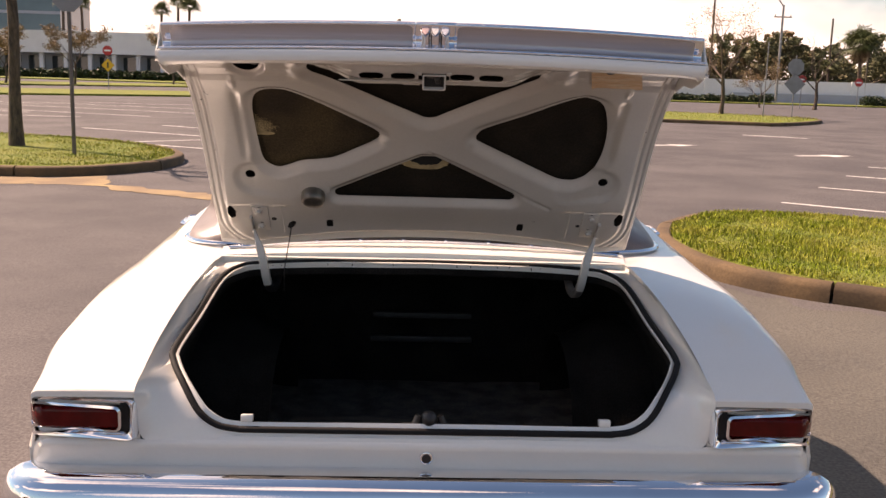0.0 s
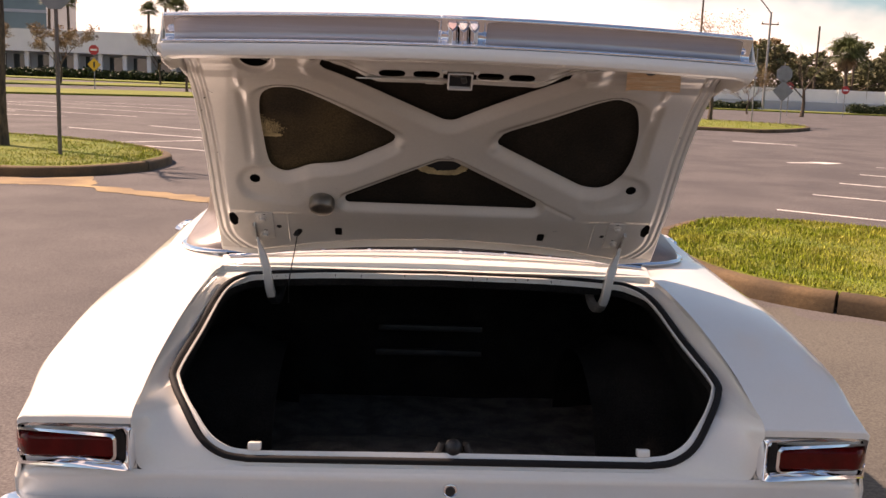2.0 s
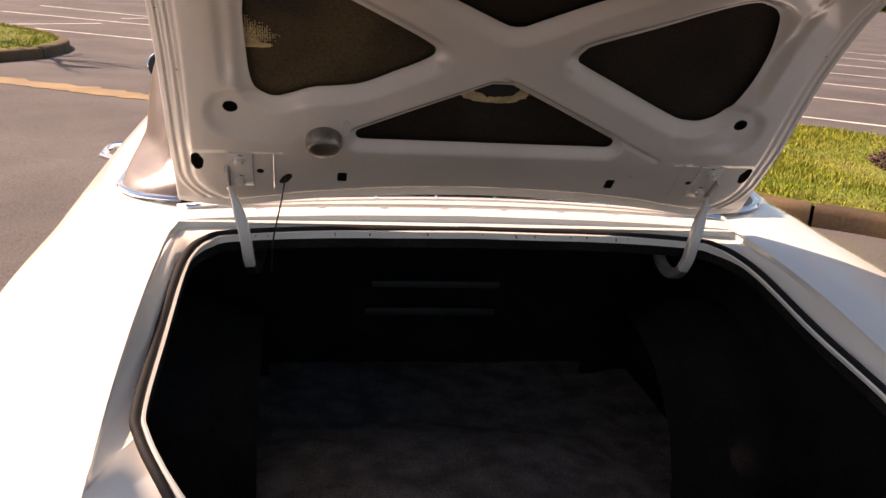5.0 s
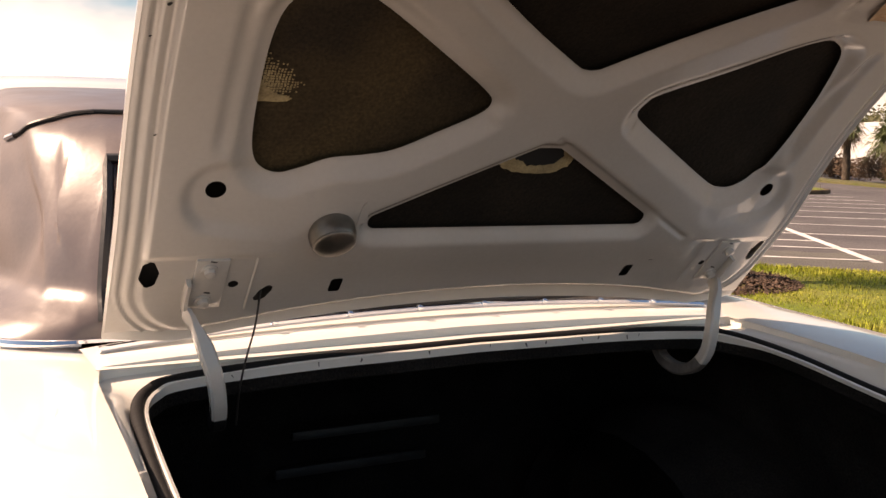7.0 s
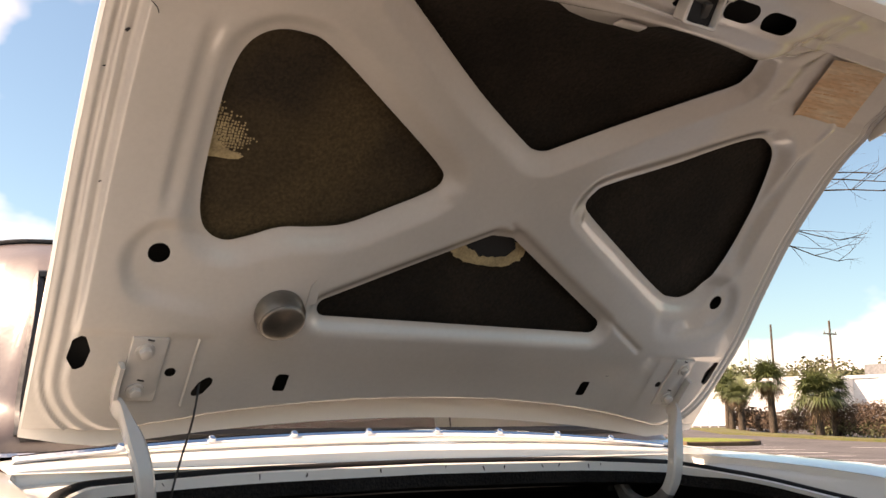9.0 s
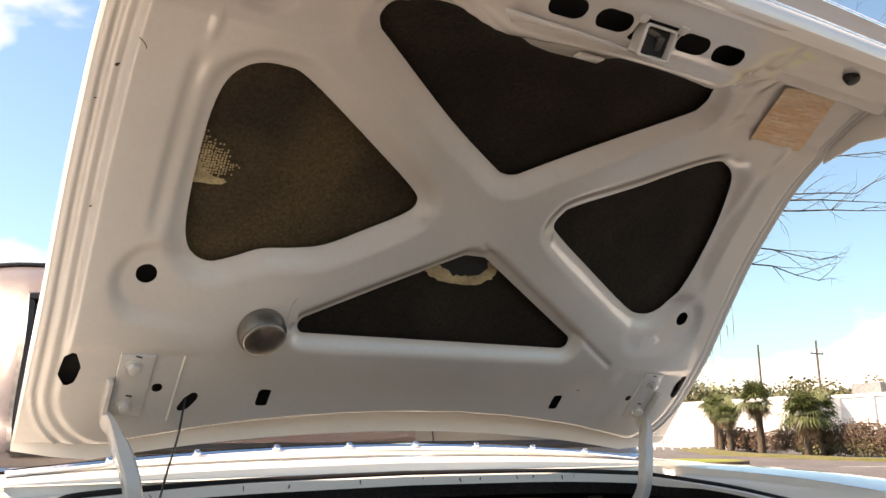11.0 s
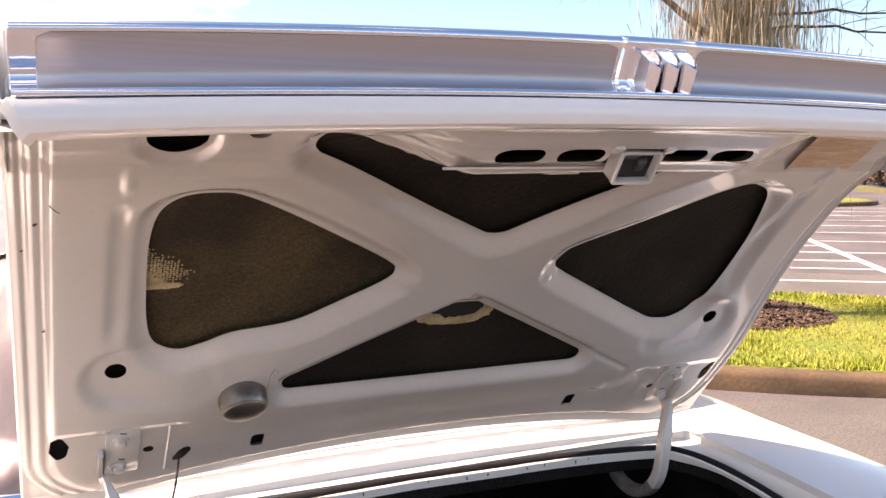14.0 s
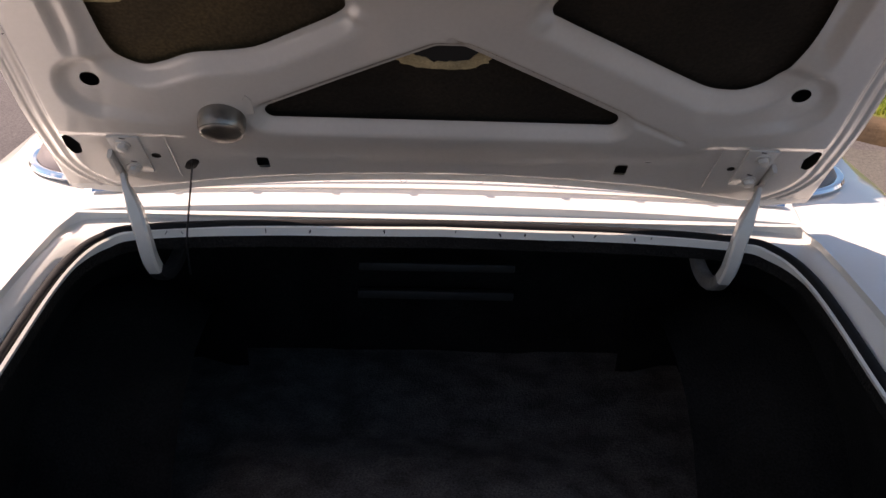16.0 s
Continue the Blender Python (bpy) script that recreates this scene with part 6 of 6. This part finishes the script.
def palm(x, y, h, r, label, seed, skirt=True, trunk_r=0.16, fronds=34):
    random.seed(seed)
    root = empty("palm_tree", (x, y, ground_z(y)), label, "palm tree", "palms")
    g = Geo()
    lean = random.uniform(-0.2, 0.2)
    g.tube([(lean * t * t, 0, h * t) for t in np.linspace(0, 1, 7)], [trunk_r * (1.2 - 0.25 * t) for t in np.linspace(0, 1, 7)], n=10)
    g.ob("trunk", BARK, root, "ringed palm trunk")

    def frond(v, f, up, length):
        a = random.uniform(0, 6.283)
        d = Vector((math.cos(a) * math.cos(up), math.sin(a) * math.cos(up), math.sin(up)))
        stem = Vector((lean, 0, h)) + d * length * 0.45
        side = d.cross(Vector((0, 0, 1))).normalized()
        n = side.cross(d)
        o = len(v)
        v += [(lean, 0, h), tuple(stem + side * 0.015), tuple(stem - side * 0.015)]
        f.append((o, o + 1, o + 2))
        for k in range(17):
            b = radians(-115 + 230 * k / 16)
            t = (d * math.cos(b) + side * math.sin(b)).normalized()
            tip = stem + t * length * 0.62 * random.uniform(0.85, 1.1) + Vector((0, 0, -0.16 * length * random.uniform(0.6, 2.2)))
            w_ = t.cross(n) * 0.022 * length
            o = len(v)
            v += [tuple(stem), tuple(stem + t * length * 0.3 + w_), tuple(tip), tuple(stem + t * length * 0.3 - w_)]
            f.append((o, o + 1, o + 2, o + 3))

    v, f = [], []
    for _ in range(int(fronds * 1.5)):
        frond(v, f, radians(random.uniform(-25, 85)), r * random.uniform(0.55, 0.95))
    g = Geo()
    g.v, g.f = v, f
    o = g.ob("crown", FROND, root, "green fan fronds", smooth=False, tidy=False)
    o["kind"] = "stuff"
    if skirt:
        v, f = [], []
        for _ in range(fronds // 2):
            frond(v, f, radians(random.uniform(-80, -35)), r * random.uniform(0.40, 0.70))
        g = Geo()
        g.v, g.f = v, f
        o = g.ob("dry_skirt", FROND_DRY, root, "brown hanging dead fronds", smooth=False, tidy=False)
        o["kind"] = "stuff"
    return root


palm(35.4, 28.6, 2.5, 1.55, "cabbage palm with dry skirt beside the brown scrub", 3)
palm(33.9, 25.0, 1.8, 1.60, "stout cabbage palm in the brown scrub", 4, fronds=44)
palm(35.3, 25.2, 2.0, 1.4, "cabbage palm in the brown scrub", 14)
palm(40.9, 35.8, 2.3, 1.5, "slim leaning palm by the fence", 5)
palm(42.5, 37.5, 2.5, 1.5, "slim palm by the fence", 6)
palm(39.0, 33.5, 1.9, 1.3, "short palm by the fence", 7)
for i, (x, y, h) in enumerate(((-53.5, 143, 11.2), (-50.5, 143, 10.6), (-37.0, 146, 11.5), (-34.8, 144, 10.8), (-39.5, 146, 10.2))):
    palm(x, y, h, 2.3, "tall palm behind the white building", 20 + i, skirt=False, trunk_r=0.2)
palm(43.4, 88, 5.6, 2.6, "bushy palm behind the white wall", 31, fronds=60)


def hedge(pts, h, wd, material, label, leaf=0.10, per=110, group="", name="hedge"):
    """A clipped or wild hedge of small leaves along a line."""
    random.seed(int(abs(pts[0][0]) * 10) + len(pts))
    a, b = Vector((*pts[0], 0)), Vector((*pts[1], 0))
    n = max(2, int((b - a).length / (wd * 0.8)))
    v, f = [], []
    for i in range(n + 1):
        p = a.lerp(b, i / n)
        k = 0.8 + 0.4 * noise.noise(Vector((p.x * 0.7, p.y * 0.7, 1)))
        leaf_cloud((p.x, p.y, ground_z(p.y) + h * 0.5 * k), (wd, wd, h * 0.55 * k), per, leaf, v, f)
    g = Geo()
    g.v, g.f = v, f
    return tagged(g.ob(name, material, smooth=False, tidy=False), label, "hedge", group, "stuff")


hedge(((19.5, 76), (29.5, 75)), 0.9, 0.7, HEDGE, "dark clipped hedge before the white wall", per=420)
hedge(((37.5, 74), (52, 72)), 1.0, 0.8, HEDGE, "dark clipped hedge before the white wall", per=420)
hedge(((-90, 113), (-22, 106)), 1.4, 1.0, HEDGE, "dark foundation hedge before the white building", 0.22, 260)
hedge(((37.5, 29.5), (33.6, 20.5)), 1.9, 0.8, SCRUB, "wild brown winter scrub along the lot", 0.038, 1900)
hedge(((33.6, 20.5), (31.5, 8)), 1.9, 0.9, SCRUB, "wild brown winter scrub along the lot", 0.038, 1800)
hedge(((36.4, 27.2), (33.0, 19.0)), 1.0, 0.5, LEAF, "green bushes in front of the scrub", 0.08, 130)
hedge(((43.5, 24.0), (40.5, 18.0)), 2.6, 1.6, LEAF, "green thicket behind the scrub", 0.16, 300)
hedge(((44.5, 38.5), (39, 31.5)), 1.5, 0.7, SCRUB, "brown scrub by the fence", 0.09, 260)
hedge(((22, 105), (84, 101)), 6.2, 2.8, LEAF, "olive woods behind the white wall", 0.20, 1300, name="far_woods")
hedge(((70, 92), (112, 52)), 8.5, 5.0, LEAF, "dark line of far woods", 0.32, 900, name="far_woods")
# this row behind the car is never in view; added to screen low rear sky
hedge(((-70, -52), (70, -58)), 8.0, 5.0, LEAF, "dark line of far trees behind the lot", 0.5, 380, name="far_woods")
hedge(((68, 76), (92, 44)), 8.0, 3.5, LEAF, "dark crowns of trees behind the store", 0.20, 1500, name="far_woods")
hedge(((112, 52), (125, 20)), 8.5, 5.0, LEAF, "dark line of far woods", 0.5, 420, name="far_woods")


DRYTURF = mat("dry_verge", (0.085, 0.095, 0.026), 0.95, color2=(0.12, 0.105, 0.045), vscale=1.5, grain=0.35, gscale=30.0, bump=0.02, bscale=30.0)


def turf_strip(pts, label, material=TURF):
    g = Geo()
    g.add([(x, y, ground_z(y) + 0.10) for x, y in pts], [tuple(range(len(pts)))])
    g.loft([[(x, y, ground_z(y) + z) for x, y in pts] for z in (-0.05, 0.10)], closed=True)
    return tagged(g.ob("grass_verge", material, smooth=False), label, "grass verge", kind="structure")


turf_strip([(-60, 47), (-20.5, 45.5), (-12, 50.5), (0, 51.5), (0, 57), (-14, 60), (-24, 56), (-60, 58)], "green grass verge of the far lot")
turf_strip([(-80, 68), (-30, 67), (-20, 76), (0, 78), (0, 86), (-22, 88), (-34, 78), (-80, 79)], "green grass verge along the road")
turf_strip([(-110, 108), (-50, 100), (-22, 95), (20, 95), (20, 112), (-22, 106), (-90, 116)], "green lawn before the white building")
turf_strip([(14, 73.5), (60, 70.5), (60, 75), (14, 78.5)], "narrow grass verge before the white wall")
turf_strip([(32.2, 22.0), (36.8, 31), (45, 40), (43, 41), (34.6, 31), (30.8, 21.5), (29.0, 8), (30.5, 7)], "dry grass verge before the brown scrub", DRYTURF)


def box_part(g, x0, x1, y0, y1, z0, z1, bevel=0.0):
    return g.box((x1 - x0, y1 - y0, z1 - z0), pose((x0 + x1) / 2, (y0 + y1) / 2, (z0 + z1) / 2), bevel)


# white building with columns, far left
bz = ground_z(118)
root = empty("office_building", (-58, 120, bz), "long white flat-roofed building with columns", "building")
off = (-58, 120, bz)


def wp(name, material, x0, x1, y0, y1, z0, z1, label="", parent=None):
    g = Geo()
    box_part(g, x0 - off[0], x1 - off[0], y0 - off[1], y1 - off[1], z0, z1)
    return g.ob(name, material, parent or root, label, smooth=False)


wp("parapet", STUCCO, -96, -21, 116.5, 130, 3.0, 5.7, "white concrete fascia")
# the shade under the fascia is put into this wall's blue-grey colour
wp("recessed_wall", SHADEWALL, -95, -22, 119.5, 129, 0, 3.0, "shaded recessed wall")
for i in range(25):
    x = -95 + i * 3.0
    wp("column", STUCCO, x, x + 0.5, 117, 117.5, 0, 3.0)
    if i < 24:
        wp("window", WINDOWDARK, x + 0.7, x + 2.8, 119.4, 119.5, 0.9, 2.7)
root = empty("tower_building", (-72, 165, ground_z(150)), "teal glass office tower behind the white building", "building")
off = (-72, 165, 0)
wp("wall", BLUEGLASS, -84, -62, 165, 180, 0, 17, "teal curtain glass")
for z in (3.5, 7, 10.5, 14):
    wp("spandrel", SHADEWALL, -84.1, -61.9, 164.85, 165, z, z + 0.5)
wp("wall", mat("tan_wall", (0.42, 0.34, 0.26), 0.9, vary=0.1, vscale=0.3), -100, -84, 163, 178, 0, 12, "tan masonry wing")

# white wall, far right
wz = ground_z(79)
root = empty("boundary_wall", (40, 80, wz), "long white boundary wall with pilasters", "wall", kind="structure")
off = (40, 80, wz)
wp("wall_panel", STUCCO, 8, 100, 79.9, 80.1, 0, 2.0, "white wall face")
for x in np.arange(8, 100, 4.4):
    wp("pilaster", STUCCO, x, x + 0.35, 79.75, 79.9, 0, 2.05)
wp("base_course", SHADEWALL, 28, 46, 79.3, 79.7, 0, 0.85, "low grey block wall")
root = empty("warehouse", (34, 112, ground_z(112)), "low grey warehouse behind the wall", "building")
off = (34, 112, ground_z(112))
wp("wall", SHADEWALL, 27, 40, 110, 120, 0, 4.0)
wp("roof", METALGREY, 26.6, 40.4, 109.6, 120.4, 4.0, 4.25, "grey metal roof")
for i in range(4):
    wp("window", WINDOWDARK, 28 + i * 3, 29.8 + i * 3, 109.9, 110, 1.6, 3.0)
root = empty("shed", (57, 90, ground_z(90)), "small white shed behind the wall", "building")
off = (57, 90, ground_z(90))
wp("wall", STUCCO, 55, 60, 90, 94, 0, 3.2)
wp("roof", METALGREY, 54.8, 60.2, 89.8, 94.2, 3.2, 3.4)
root = empty("box_truck", (24.5, 86, ground_z(86)), "orange box truck parked behind the wall", "truck")
off = (24.5, 86, ground_z(86))
wp("cargo_box", ORANGE, 22.5, 26.0, 85, 87.2, 0.9, 3.0, "orange cargo box")
wp("cab", STUCCO, 26.1, 27.6, 85.1, 87.1, 0.6, 2.3, "white cab")
wp("cab_window", WINDOWDARK, 26.5, 27.3, 85.05, 85.1, 1.5, 2.1)
for x in (23.2, 26.9):
    g = Geo()
    g.cyl(0.45, 0.45, 0.3, pose(x - off[0], 85.2 - off[1], 0.45, 90), n=18)
    g.ob("wheel", TYRE, root)

# white store building beyond the right-hand lot
root = empty("store_building", (60, 40, ground_z(40)), "long white flat-roofed store behind the scrub", "building")


def rb(name, material, u0, u1, d0, d1, z0, z1, label="", parent=None):
    """A block of the store: u along its face, d behind it."""
    g = Geo()
    box_part(g, u0, u1, d0, d1, z0, z1)
    m = pose(0, 0, 0, 0, 0, -82)
    g.v = [tuple(m @ Vector(q)) for q in g.v]
    return g.ob(name, material, parent or root, label, smooth=False)


rb("wall", STUCCO, -16, 26, 0, 22, 0, 3.5, "white stucco wall")
rb("parapet_cap", STUCCO, -16.1, 26.1, -0.1, 0.2, 3.5, 3.7)
for i, u in enumerate((-11, -5, 1, 7, 13, 19)):
    rb("pilaster", STUCCO, u, u + 0.5, -0.15, 0, 0, 3.5)
rb("brick_end", BRICK, 14.5, 18.0, -0.3, 0, 0, 3.2, "red brick bay")
for i, (u, w_, h_) in enumerate(((-2.0, 2.2, 1.0), (1.0, 3.0, 1.4), (5.0, 1.6, 0.8))):
    rb("roof_unit", GALV, u, u + w_, 4, 6, 3.5, 3.7 + h_, "grey roof air unit")
root = empty("annex_building", (52, 52, ground_z(50)), "low white annex behind the palms", "building")
rb("wall", STUCCO, -6, 12, 0, 10, 0, 3.3, "white annex wall")
rb("door_panel", SHADEWALL, -2, 1.2, -0.05, 0, 0, 2.4)

# fence pickets by the annex
root = empty("picket_fence", (45.5, 41.5, ground_z(41)), "white picket fence by the annex", "fence")
for i in range(16):
    g = Geo()
    m = pose(0, 0, 0, 0, 0, -50)
    p = m @ Vector((-4 + i * 0.55, 0, 0.6))
    g.box((0.09, 0.03, 1.2), pose(p.x, p.y, p.z, 0, 0, -50))
    g.ob("picket", STUCCO, root, smooth=False)


# ---- poles and signs ----
def pole(x, y, h, label, arm=True, r=0.13, material=None, name="utility_pole", lamp=False):
    root = empty(name, (x, y, ground_z(y)), label, "pole", "poles")
    g = Geo()
    g.tube([(0, 0, -0.1), (0, 0, h * 0.5), (0, 0, h)], [r, r * 0.85, r * 0.7], n=10)
    g.ob("shaft", material or BARK, root)
    if arm:
        g = Geo()
        g.box((1.8, 0.1, 0.12), pose(0, 0, h - 1.2), 0.01)
        g.ob("crossarm", BARK, root)
        for k in (-0.8, 0.8):
            g = Geo()
            g.cyl(0.04, 0.05, 0.2, pose(k, 0, h - 1.05), n=8)
            g.ob("insulator", GALV, root)
    if lamp:
        g = Geo()
        g.tube(spline([(0, 0, h - 0.1), (-0.5, 0, h + 0.5), (-1.3, 0, h + 1.3)], 8), 0.05, n=6)
        g.ob("arm", GALV, root)
        g = Geo()
        g.box((0.7, 0.3, 0.16), pose(-1.55, 0, h + 1.42, 0, 40, 0), 0.04)
        g.ob("lamp_head", GALV, root)
    return root


pole(37.3, 93, 9.6, "wooden utility pole behind the wall")
pole(30.2, 93, 12.0, "wooden utility pole behind the wall")
pole(46.5, 93, 7.6, "bare wooden pole behind the wall", arm=False)
pole(42.5, 93, 8.4, "bare wooden pole behind the wall", arm=False)
pole(52.5, 88, 10.5, "wooden utility pole behind the wall")
pole(30.0, 74.5, 8.0, "tall grey street lamp before the wall", arm=False, r=0.12, material=GALV, name="street_lamp", lamp=True)
pole(69.5, 55.5, 9.0, "wooden utility pole beyond the store", arm=False)
pole(72.5, 51.5, 9.2, "wooden utility pole beyond the store")
pole(-60, 75, 9, "wooden utility pole by the road")


def sign(x, y, label, plates, base=0.0, post_h=2.2, post_r=0.03, material=GALV, turn=0):
    """plates: (shape, size, height, material, facing label)."""
    root = empty("road_sign", (x, y, ground_z(y) + base), label, "road sign", "road signs")
    root.rotation_euler = (0, 0, radians(turn))
    g = Geo()
    g.tube([(0, 0, -0.1), (0, 0, post_h)], post_r, n=8)
    g.ob("post", material, root)
    for shape, size, z, m_, lab in plates:
        g = Geo()
        n, a0 = {"octagon": (8, 22.5), "diamond": (4, 0), "square": (4, 45)}[shape]
        outline = [(size / 2 * (1.0 if shape != "square" else 1.414) * math.cos(radians(a0 + 360 * k / n)), size / 2 * (1.0 if shape != "square" else 1.414) * math.sin(radians(a0 + 360 * k / n))) for k in range(n)]
        g.prism(outline, 0.012, pose(0, -post_r - 0.002, z, 90))
        p = g.ob("plate", m_, root, lab, smooth=False)
        if m_ is SIGNRED:
            g = Geo()
            g.box((size * 0.62, 0.006, size * 0.16), pose(0, -post_r - 0.018, z))
            g.ob("legend", SIGNWHITE, p, smooth=False)
        if m_ is SIGNYELLOW:
            g = Geo()
            g.box((size * 0.12, 0.006, size * 0.42), pose(0, -post_r - 0.018, z))
            g.ob("legend", BLACKP, p, smooth=False)
    return root


sign(-19.9, 59.5, "red stop sign over a yellow diamond on a post", [("octagon", 0.66, 2.55, SIGNRED, "red stop plate"), ("diamond", 0.85, 1.62, SIGNYELLOW, "yellow warning plate")], post_h=2.8)
sign(-8.7, 58.8, "red stop sign over a yellow diamond on a post", [("octagon", 0.70, 2.65, SIGNRED, "red stop plate"), ("diamond", 0.95, 1.72, SIGNYELLOW, "yellow warning plate")], post_h=2.9)
sign(17.6, 40.9, "grey backs of road signs on a post", [("diamond", 1.0, 1.5, SIGNBACK, "bare metal sign back"), ("octagon", 0.80, 2.28, SIGNBACK, "bare metal sign back")], base=0.13, post_h=2.8)
sign(16.4, 41.3, "bare steel sign post on the far island", [], base=0.13, post_h=3.4)
sign(26.6, 61.5, "red stop sign before the white wall", [("octagon", 0.6, 2.0, SIGNRED, "red stop plate")], post_h=2.3)
sign(31.3, 63.0, "red stop sign before the white wall", [("octagon", 0.6, 1.9, SIGNRED, "red stop plate")], post_h=2.2)
sign(-5.4, 12.9, "grey sign back on a tall post in the grass", [("octagon", 0.50, 2.46, SIGNBACK, "bare metal sign back")], base=0.13, post_h=2.72, post_r=0.032, material=mat("weathered_post", (0.16, 0.14, 0.13), 0.7, metal=0.3, vary=0.3, vscale=6.0))
